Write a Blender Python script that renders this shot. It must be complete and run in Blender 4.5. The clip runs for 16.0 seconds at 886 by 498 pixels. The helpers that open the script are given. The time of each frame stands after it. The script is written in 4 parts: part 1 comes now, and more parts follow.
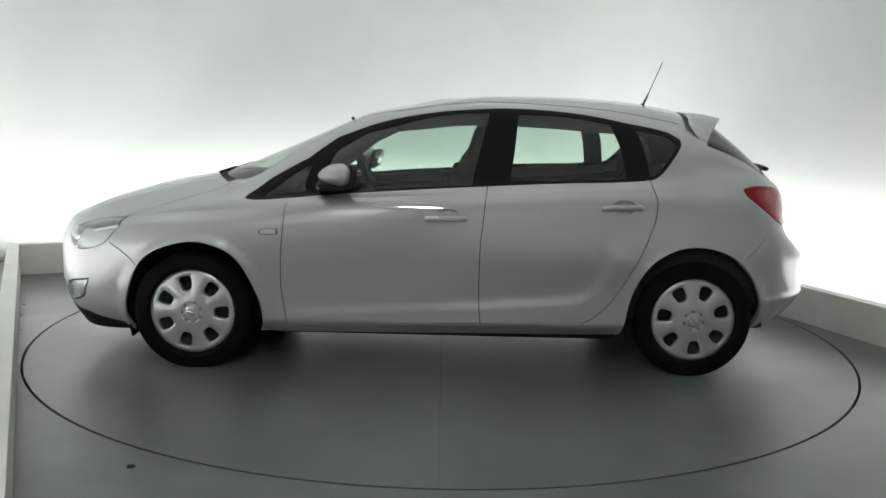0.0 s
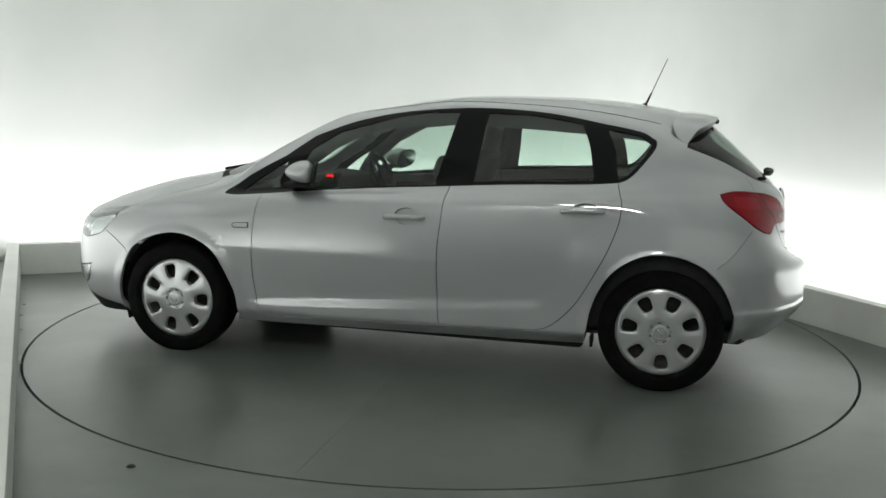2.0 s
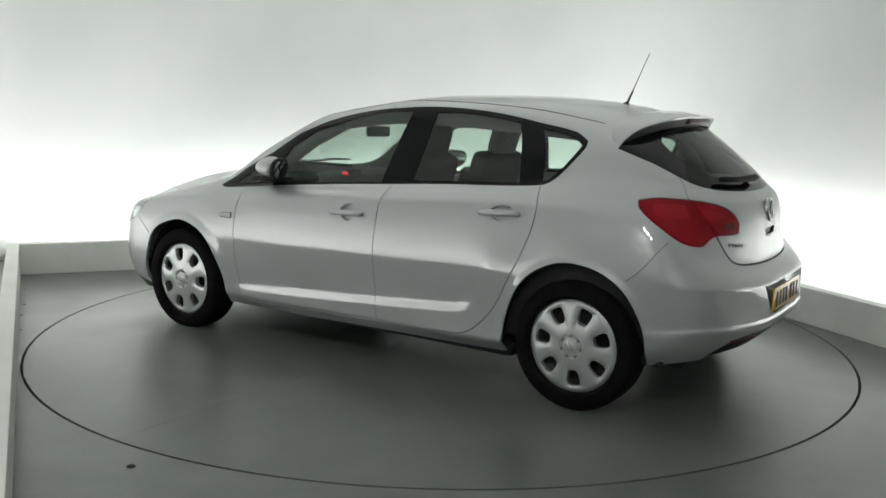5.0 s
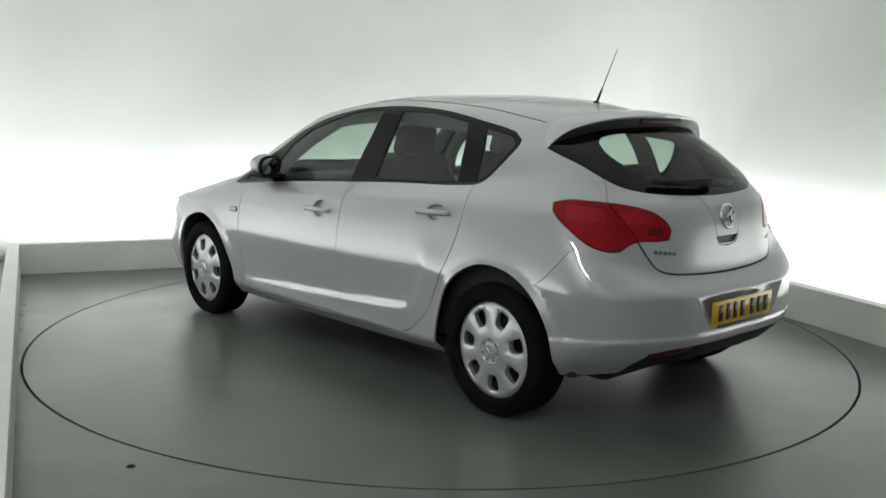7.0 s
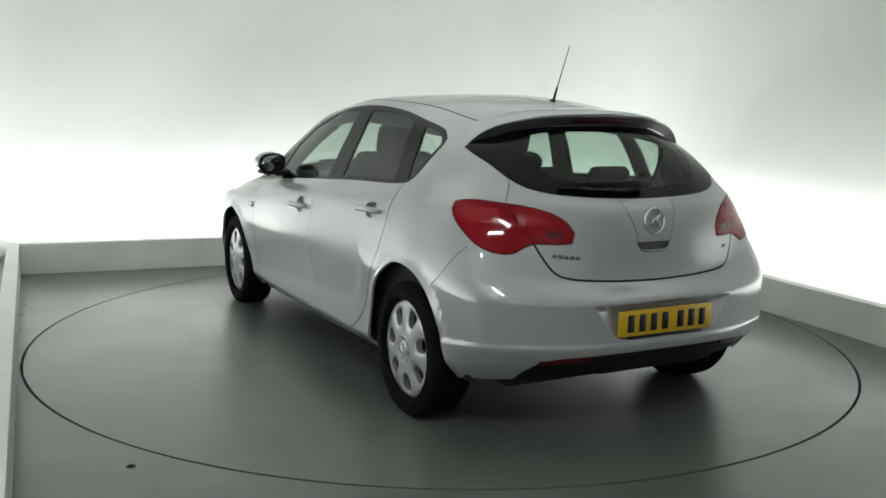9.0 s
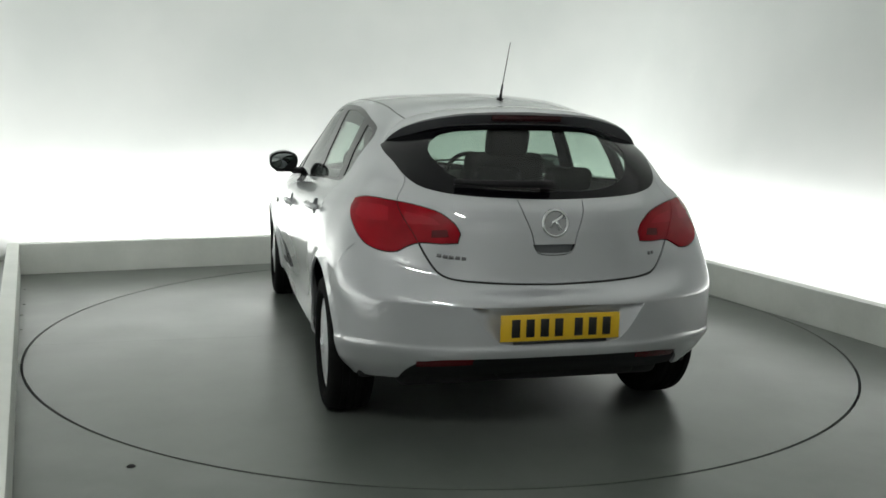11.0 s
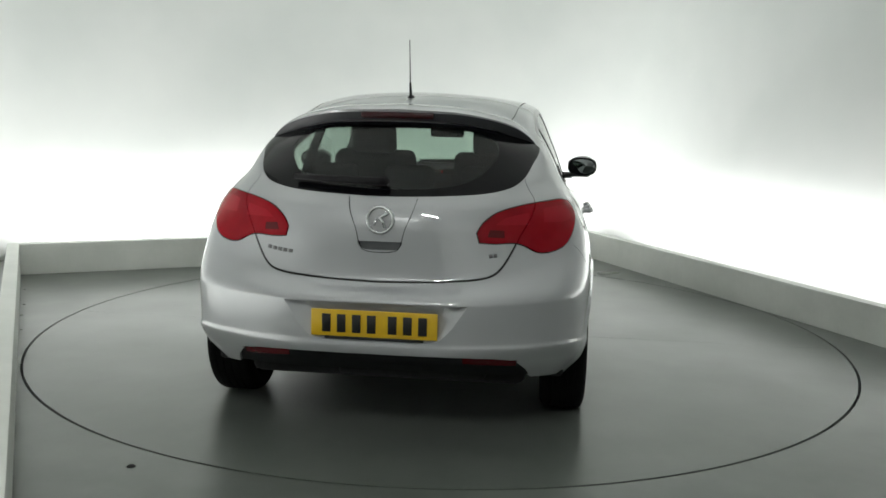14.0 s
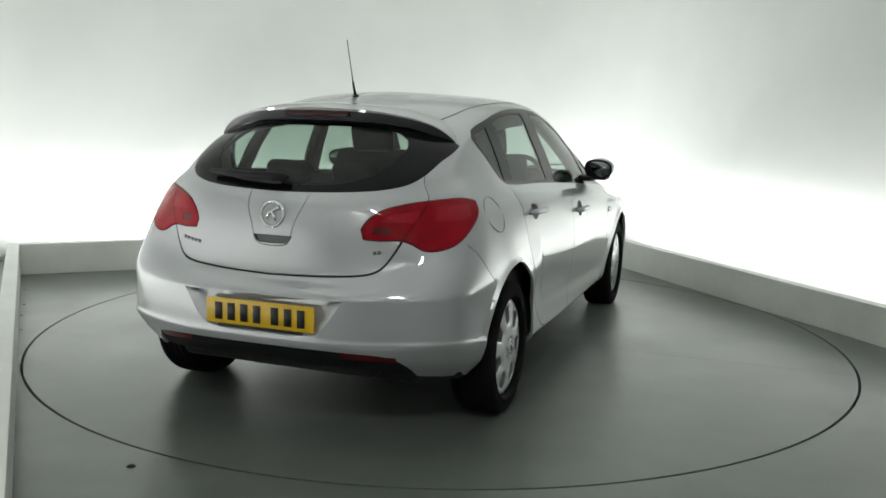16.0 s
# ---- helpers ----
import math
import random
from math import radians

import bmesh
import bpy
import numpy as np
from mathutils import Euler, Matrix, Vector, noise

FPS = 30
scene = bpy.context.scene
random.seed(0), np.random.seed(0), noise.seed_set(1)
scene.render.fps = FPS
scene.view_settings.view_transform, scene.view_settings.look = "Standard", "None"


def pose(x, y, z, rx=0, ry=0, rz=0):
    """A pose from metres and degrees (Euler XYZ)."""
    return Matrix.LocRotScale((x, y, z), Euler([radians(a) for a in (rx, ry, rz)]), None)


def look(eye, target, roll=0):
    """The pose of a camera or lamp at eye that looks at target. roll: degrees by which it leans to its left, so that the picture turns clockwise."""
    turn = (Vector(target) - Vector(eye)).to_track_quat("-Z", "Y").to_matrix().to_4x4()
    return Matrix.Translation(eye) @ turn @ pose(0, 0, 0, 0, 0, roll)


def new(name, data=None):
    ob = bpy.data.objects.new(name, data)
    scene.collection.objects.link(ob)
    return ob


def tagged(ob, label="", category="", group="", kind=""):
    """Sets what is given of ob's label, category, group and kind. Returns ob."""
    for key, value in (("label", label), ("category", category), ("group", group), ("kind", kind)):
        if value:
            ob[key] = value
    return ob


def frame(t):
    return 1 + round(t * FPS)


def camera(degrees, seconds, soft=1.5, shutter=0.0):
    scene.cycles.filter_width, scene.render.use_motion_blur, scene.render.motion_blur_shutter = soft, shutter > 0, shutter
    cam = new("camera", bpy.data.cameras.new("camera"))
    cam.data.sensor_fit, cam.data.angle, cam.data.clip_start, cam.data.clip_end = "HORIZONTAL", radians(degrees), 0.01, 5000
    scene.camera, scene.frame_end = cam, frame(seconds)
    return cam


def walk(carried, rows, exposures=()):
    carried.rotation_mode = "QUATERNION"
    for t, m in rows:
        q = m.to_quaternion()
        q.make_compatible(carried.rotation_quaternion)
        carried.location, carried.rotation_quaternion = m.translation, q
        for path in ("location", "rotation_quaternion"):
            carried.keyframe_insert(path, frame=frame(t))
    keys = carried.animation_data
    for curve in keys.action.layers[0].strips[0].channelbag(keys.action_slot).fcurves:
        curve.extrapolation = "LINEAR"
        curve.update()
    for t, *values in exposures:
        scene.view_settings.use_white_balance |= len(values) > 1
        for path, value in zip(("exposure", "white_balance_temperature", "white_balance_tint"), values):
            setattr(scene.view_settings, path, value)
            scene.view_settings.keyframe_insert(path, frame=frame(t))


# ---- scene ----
cam = camera(52.88, 16.0, soft=1.6)
EYE = (0.0, -5.676, 1.419)
AIM = (EYE[0] - 0.0035, EYE[1] + 4.9399, EYE[2] - 0.7729)
walk(cam, [(0, look(EYE, AIM, 1.381)), (16, look(EYE, AIM, 1.381))])

# ---- light ----
world = bpy.data.worlds.new("world")
scene.world = world
world.use_nodes = True
world.node_tree.nodes["Background"].inputs[0].default_value = (0.9, 1.0, 0.95, 1)
world.node_tree.nodes["Background"].inputs[1].default_value = 0.05
scene.view_settings.exposure = 0.0
COVE = 13.9          # watts per metre of cove light
BATTEN = 50.0        # watts of each ceiling batten
ROOM = 22.5          # degrees by which the booth is turned


# ---- materials ----
def material(name, colour=(.5, .5, .5), rough=.5, metal=0.0, **extra):
    m = bpy.data.materials.new(name)
    m.use_nodes = True
    b = m.node_tree.nodes["Principled BSDF"]
    b.inputs["Base Color"].default_value = (*colour, 1)
    b.inputs["Roughness"].default_value = rough
    b.inputs["Metallic"].default_value = metal
    for key, value in extra.items():
        b.inputs[key.replace("_", " ")].default_value = value
    return m


def nodes_of(m):
    t = m.node_tree
    return t, t.nodes["Principled BSDF"]


def noise_node(m, scale, detail=4, rough=.6, stretch=None):
    t, b = nodes_of(m)
    co = t.nodes.new("ShaderNodeTexCoord")
    n = t.nodes.new("ShaderNodeTexNoise")
    n.inputs["Scale"].default_value, n.inputs["Detail"].default_value = scale, detail
    n.inputs["Roughness"].default_value = rough
    src = co.outputs["Object"]
    if stretch:
        mp = t.nodes.new("ShaderNodeMapping")
        mp.inputs["Scale"].default_value = stretch
        t.links.new(src, mp.inputs["Vector"])
        src = mp.outputs["Vector"]
    t.links.new(src, n.inputs["Vector"])
    return n


def vary_colour(m, low, high, scale, detail=4, at=(.35, .65), stretch=None, second=None):
    """Base colour between low and high by noise; second: (scale, amount) of a finer grain over it."""
    t, b = nodes_of(m)
    n = noise_node(m, scale, detail, stretch=stretch)
    r = t.nodes.new("ShaderNodeValToRGB")
    r.color_ramp.elements[0].position, r.color_ramp.elements[1].position = at
    r.color_ramp.elements[0].color, r.color_ramp.elements[1].color = (*low, 1), (*high, 1)
    t.links.new(n.outputs["Fac"], r.inputs["Fac"])
    out = r.outputs["Color"]
    if second:
        n2 = noise_node(m, second[0], 3)
        mix = t.nodes.new("ShaderNodeMix")
        mix.data_type, mix.blend_type = "RGBA", "SOFT_LIGHT"
        mix.inputs["Factor"].default_value = second[1]
        t.links.new(out, mix.inputs["A"])
        t.links.new(n2.outputs["Fac"], mix.inputs["B"])
        out = mix.outputs["Result"]
    t.links.new(out, b.inputs["Base Color"])
    return m


def vary_rough(m, low, high, scale, detail=4):
    t, b = nodes_of(m)
    n = noise_node(m, scale, min(detail, 3))
    r = t.nodes.new("ShaderNodeMapRange")
    r.inputs["To Min"].default_value, r.inputs["To Max"].default_value = low, high
    r.inputs["From Min"].default_value, r.inputs["From Max"].default_value = .15, .85
    t.links.new(n.outputs["Fac"], r.inputs["Value"])
    t.links.new(r.outputs["Result"], b.inputs["Roughness"])
    return m


def relief(m, scale, strength, distance=.002, detail=3):
    t, b = nodes_of(m)
    n = noise_node(m, scale, detail)
    k = t.nodes.new("ShaderNodeBump")
    k.inputs["Strength"].default_value, k.inputs["Distance"].default_value = strength, distance
    t.links.new(n.outputs["Fac"], k.inputs["Height"])
    t.links.new(k.outputs["Normal"], b.inputs["Normal"])
    return m


FLOOR = relief(vary_rough(vary_colour(material("painted_concrete", rough=.4, Specular_IOR_Level=.8), (.100, .114, .102), (.156, .170, .156), 1.5, 6,
               (.30, .70), second=(5, .10)), .25, .40, 1.6, 1), 45, .05, .001, 2)
DISC = relief(vary_rough(vary_colour(material("painted_deck", rough=.4, Specular_IOR_Level=.8), (.098, .112, .100), (.146, .160, .146), 1.3, 6,
              (.30, .70), second=(5, .08)), .25, .39, 1.4, 1), 45, .05, .001, 2)
WALL = relief(vary_colour(material("white_wall_paint", rough=.8), (.76, .79, .77), (.82, .84, .82), .7, 3), 90, .08)
TUBE = material("lit_tube", (.9, .9, .9), .4, 0, Emission_Color=(.99, 1, .965, 1), Emission_Strength=8.0)
KERB = relief(vary_colour(material("kerb_paint", rough=.6), (.68, .70, .66), (.76, .775, .735), 2.5, 5, second=(30, .1)), 50, .1)
SLOT = material("dark_gap", (.012, .013, .012), .8)
PAINT = relief(material("silver_metallic_paint", (.44, .452, .465), .50, .22, Specular_IOR_Level=.1, Coat_Weight=1.0, Coat_Roughness=.008, Coat_IOR=2.65), 900, .02, .0004)
RUBBER = relief(vary_colour(material("tyre_rubber", rough=.9, Specular_IOR_Level=.12), (.004, .004, .004), (.008, .008, .008), 9), 140, .25)
BLACK_PLASTIC = relief(material("black_plastic", (.007, .007, .008), .6, Specular_IOR_Level=.3), 300, .2, .0006)
GLOSS_BLACK = material("gloss_black", (.004, .004, .005), .12, Specular_IOR_Level=.22)
CAP_SILVER = material("wheel_cover_silver", (.56, .57, .58), .30, .6, Coat_Weight=.4, Coat_Roughness=.1)


# ---- building helpers ----
def link_mesh(name, bm, mat, parent=None, label="", smooth=True):
    me = bpy.data.meshes.new(name)
    bm.normal_update()
    bm.to_mesh(me)
    bm.free()
    for m in (mat if isinstance(mat, (list, tuple)) else (mat,)):
        me.materials.append(m)
    if smooth:
        me.shade_smooth()
    ob = new(name, me)
    ob.parent = parent
    if label:
        ob["label"] = label
    return ob


def part(name, bm, mat, parent, label="", smooth=True):
    return link_mesh(name, bm, mat, parent, label, smooth)


def box(bm, lo, hi, m=None):
    v = bmesh.ops.create_cube(bm, size=1)["verts"]
    for k in v:
        k.co = Vector([lo[i] + (k.co[i] + .5) * (hi[i] - lo[i]) for i in range(3)])
        if m:
            k.co = m @ k.co
    return v


def bevel_all(bm, width, segments=2, angle=30):
    es = [e for e in bm.edges if len(e.link_faces) == 2 and e.calc_face_angle(0) > radians(angle)]
    bmesh.ops.bevel(bm, geom=es, offset=width, segments=segments, affect="EDGES", profile=.6)


def sharp(ob, degrees=35):
    me = ob.data
    me.set_sharp_from_angle(angle=radians(degrees))
    return ob


def revolve(bm, profile, steps=64, m=None, closed=False):
    """Rings of (radius, height) round the local z axis."""
    rings = []
    for r, h in profile:
        rings.append([bm.verts.new((r * math.cos(2 * math.pi * k / steps), r * math.sin(2 * math.pi * k / steps), h))
                      for k in range(steps)])
    for a, b in zip(rings, rings[1:] + ([rings[0]] if closed else [])):
        for k in range(steps):
            bm.faces.new((a[k], a[(k + 1) % steps], b[(k + 1) % steps], b[k]))
    if m:
        bmesh.ops.transform(bm, matrix=m, verts=[v for r in rings for v in r])
    return rings


def tube(bm, points, radius, sides=8, taper=None):
    """A round rod along points."""
    pts = [Vector(q) for q in points]
    rings = []
    for i, q in enumerate(pts):
        d = (pts[min(i + 1, len(pts) - 1)] - pts[max(i - 1, 0)]).normalized()
        a = d.orthogonal().normalized()
        b = d.cross(a)
        if rings:
            a = (last - d * last.dot(d)).normalized()
            b = d.cross(a)
        last = a
        r = radius if taper is None else radius + (taper - radius) * i / (len(pts) - 1)
        rings.append([bm.verts.new(q + r * (a * math.cos(2 * math.pi * k / sides) + b * math.sin(2 * math.pi * k / sides)))
                      for k in range(sides)])
    for p_, q_ in zip(rings, rings[1:]):
        for k in range(sides):
            bm.faces.new((p_[k], p_[(k + 1) % sides], q_[(k + 1) % sides], q_[k]))
    bm.faces.new(rings[0][::-1]), bm.faces.new(rings[-1])


def rounded_box(bm, lo, hi, width, m=None, segments=3):
    b2 = bmesh.new()
    box(b2, lo, hi)
    bmesh.ops.bevel(b2, geom=b2.edges[:], offset=width, segments=segments, affect="EDGES", profile=.5)
    if m:
        bmesh.ops.transform(b2, matrix=m, verts=b2.verts)
    me = bpy.data.meshes.new("tmp")
    b2.to_mesh(me)
    b2.free()
    bm.from_mesh(me)
    bpy.data.meshes.remove(me)


# ---- the booth ----
TURN = pose(0, 0, 0, 0, 0, ROOM)
RADIUS = 2.494


def booth():
    # floor with a round hole for the turntable
    bm = bmesh.new()
    steps = 192
    inner = [bm.verts.new((RADIUS * math.cos(2 * math.pi * k / steps), RADIUS * math.sin(2 * math.pi * k / steps), 0)) for k in range(steps)]
    mid = [bm.verts.new((2.9 * math.cos(2 * math.pi * k / steps), 2.9 * math.sin(2 * math.pi * k / steps), 0)) for k in range(steps)]
    outer = [bm.verts.new((13 * math.cos(2 * math.pi * k / steps), 13 * math.sin(2 * math.pi * k / steps), 0)) for k in range(steps)]
    low = [bm.verts.new((v.co.x, v.co.y, -.12)) for v in inner]
    for a, b in ((inner, mid), (mid, outer), (low, inner)):
        for k in range(steps):
            bm.faces.new((a[k], b[k], b[(k + 1) % steps], a[(k + 1) % steps])).smooth = False
    floor = link_mesh("floor", bm, FLOOR, smooth=False)
    tagged(floor, "grey painted concrete floor, scuffed and slightly glossy", "floor", kind="structure")
    bm = bmesh.new()
    revolve(bm, [(0.001, -.1), (RADIUS + .1, -.1)], 96)
    pit = link_mesh("pit", bm, SLOT, smooth=False)
    tagged(pit, "dark pit under the turntable deck", "pit", kind="structure")

    # low kerbs that hide the cove lights
    def kerb(name, a, b, back):
        a, b = Vector((*a, 0)), Vector((*b, 0))
        d = (b - a).normalized()
        n = Vector((-d.y, d.x, 0)) * back
        bm = bmesh.new()
        q = [a, b, b + n, a + n]
        vs = [bm.verts.new(v) for v in q] + [bm.verts.new(v + Vector((0, 0, .253))) for v in q]
        for f in ((0, 1, 5, 4), (1, 2, 6, 5), (2, 3, 7, 6), (3, 0, 4, 7), (4, 5, 6, 7), (3, 2, 1, 0)):
            bm.faces.new([vs[i] for i in f])
        bmesh.ops.recalc_face_normals(bm, faces=bm.faces)
        bevel_all(bm, .004, 2)
        ob = link_mesh(name, bm, KERB, smooth=False)
        return tagged(ob, "low pale painted kerb hiding the cove lights", "kerb", kind="structure")
    e1, e2 = Vector((math.cos(radians(ROOM)), math.sin(radians(ROOM)))), Vector((-math.sin(radians(ROOM)), math.cos(radians(ROOM))))
    at = lambda u, v: tuple(e1 * u + e2 * v)
    kerb("kerb_back", at(-2.625, 2.69), at(2.515, 2.77), .09)
    kerb("kerb_right", at(2.515, 2.86), at(2.495, -4.2), .09)
    kerb("kerb_left", at(-2.63, 2.78), at(-2.385, -2.9), -.09)

    # seamless white wall round the booth, rounded in plan
    bm = bmesh.new()
    half, back, front, rad = 3.30, 3.50, -8.0, .8
    plan = [(-half, front), (-half, back - rad)]
    for k in range(1, 12):
        a = math.pi - k / 12 * math.pi / 2
        plan.append((-half + rad + rad * math.cos(a), back - rad + rad * math.sin(a)))
    plan.append((-half + rad, back))
    for k in range(0, 12):
        a = math.pi / 2 - k / 12 * math.pi / 2
        plan.append((half - rad + rad * math.cos(a), back - rad + rad * math.sin(a)))
    plan += [(half, back - rad), (half, front)]
    rows = []
    for z in (0, 1, 2, 3, 4.0):
        rows.append([bm.verts.new((*at(u, v), z)) for u, v in plan])
    for a, b in zip(rows, rows[1:]):
        for i in range(len(plan) - 1):
            bm.faces.new((a[i], b[i], b[i + 1], a[i + 1]))
    ob = link_mesh("wall_round", bm, WALL)
    ob.modifiers.new("thickness", "SOLIDIFY").thickness = -.1
    tagged(ob, "seamless white painted booth wall lit from below", "wall", kind="structure")
    # unseen wall behind the camera, added for its bounce light
    bm = bmesh.new()
    box(bm, (-half, front - .1, 0), (half, front, 4.0), TURN)
    tagged(link_mesh("added_wall_front", bm, WALL, smooth=False), "unseen white wall added to close the booth and bounce light", "wall", kind="structure")
    # ceiling out of view, added to throw the cove light back down
    bm = bmesh.new()
    box(bm, (-half - .1, front - .1, 4.0), (half + .1, back + .1, 4.1), TURN)
    tagged(link_mesh("ceiling", bm, WALL, smooth=False), "unseen white ceiling added to bounce the cove light", "ceiling", kind="structure")

    def cove(u, v, length, along, watts, lean=0):
        lamp = bpy.data.lights.new("cove_light", "AREA")
        lamp.shape, lamp.size, lamp.size_y = "RECTANGLE", length, .12
        lamp.energy, lamp.color = watts, (1.0, 1.0, .985)
        ob = new("cove_light", lamp)
        ob.matrix_world = TURN @ pose(u, v, .04, 0, lean, 0) @ pose(0, 0, 0, 180, 0, 0) @ pose(0, 0, 0, 0, 0, along)
        return ob
    cove(.15, 3.16, 5.5, 0, COVE * 5.5)
    cove(2.94, -.45, 6.3, 90, COVE * 4.6, 12)
    cove(-2.94, -.1, 5.4, 90, COVE * 3.6)
    for u, v in ((-2.5, -5.3),):
        ceiling_lamp(u, v)


def ceiling_lamp(u, v):
    """A fluorescent batten under the ceiling."""
    m = TURN @ pose(u, v, 3.99, 0, 0, 90)
    base = new("ceiling_lamp")
    base.matrix_world = m
    tagged(base, "white fluorescent batten under the ceiling", "lamp", "battens under the ceiling")
    bm = bmesh.new()
    rounded_box(bm, (-.75, -.14, -.07), (.75, .14, 0), .012)
    part("housing", bm, WALL, base, smooth=False)
    for y in (-.06, .06):
        bm = bmesh.new()
        tube(bm, [(-.72, y, -.085), (.72, y, -.085)], .013, 12)
        part("tube", bm, TUBE, base, "lit fluorescent tube")
    lamp = bpy.data.lights.new("batten_light", "AREA")
    lamp.shape, lamp.size, lamp.size_y = "RECTANGLE", 1.44, .1
    lamp.energy, lamp.color = BATTEN, (1.0, 1.0, .985)
    ob = new("batten_light", lamp)
    ob.matrix_world = m @ pose(0, 0, -.105)


def turntable():
    base = new("turntable")
    tagged(base, "round grey turntable deck in two plates, flush with the floor", "turntable")
    r, g = RADIUS - .014, .0006
    for sg in (1, -1):
        bm = bmesh.new()
        arc = [(sg * (g + 0), -math.sqrt(r * r - g * g))]
        for k in range(1, 96):
            t = -math.pi / 2 + math.pi * k / 96
            arc.append((sg * max(r * math.cos(t), g), r * math.sin(t)))
        arc.append((sg * g, math.sqrt(r * r - g * g)))
        top = [bm.verts.new((x, y, 0)) for x, y in arc]
        low = [bm.verts.new((x, y, -.09)) for x, y in arc]
        bm.faces.new(top)
        for i in range(len(arc)):
            j = (i + 1) % len(arc)
            bm.faces.new((top[i], top[j], low[j], low[i]))
        bmesh.ops.recalc_face_normals(bm, faces=bm.faces)
        if max(bm.faces, key=lambda f: f.calc_area()).normal.z < 0:
            bmesh.ops.reverse_faces(bm, faces=bm.faces)
        part("deck_plate", bm, DISC, base, smooth=False)
    return base


def floor_marks():
    bm = bmesh.new()
    revolve(bm, [(.001, .007), (.012, .006), (.017, .002), (.018, 0)], 14, pose(-1.211, -2.344, 0))
    tagged(link_mesh("bolt_head", bm, SLOT), "small dark bolt head on the floor", "bolt")
    for x, y, s in ((-2.80, .10, .010), (-2.62, -.28, .008), (-2.93, .42, .009), (-2.27, -1.02, .007), (-3.16, .92, .007)):
        bm = bmesh.new()
        bmesh.ops.create_icosphere(bm, subdivisions=1, radius=s)
        for v in bm.verts:
            v.co = Vector((v.co.x * 1.3 + x, v.co.y + y, max(v.co.z, 0) * .4))
        tagged(link_mesh("grit", bm, SLOT), "dark crumb of grit on the floor", "grit", "grit on the floor")


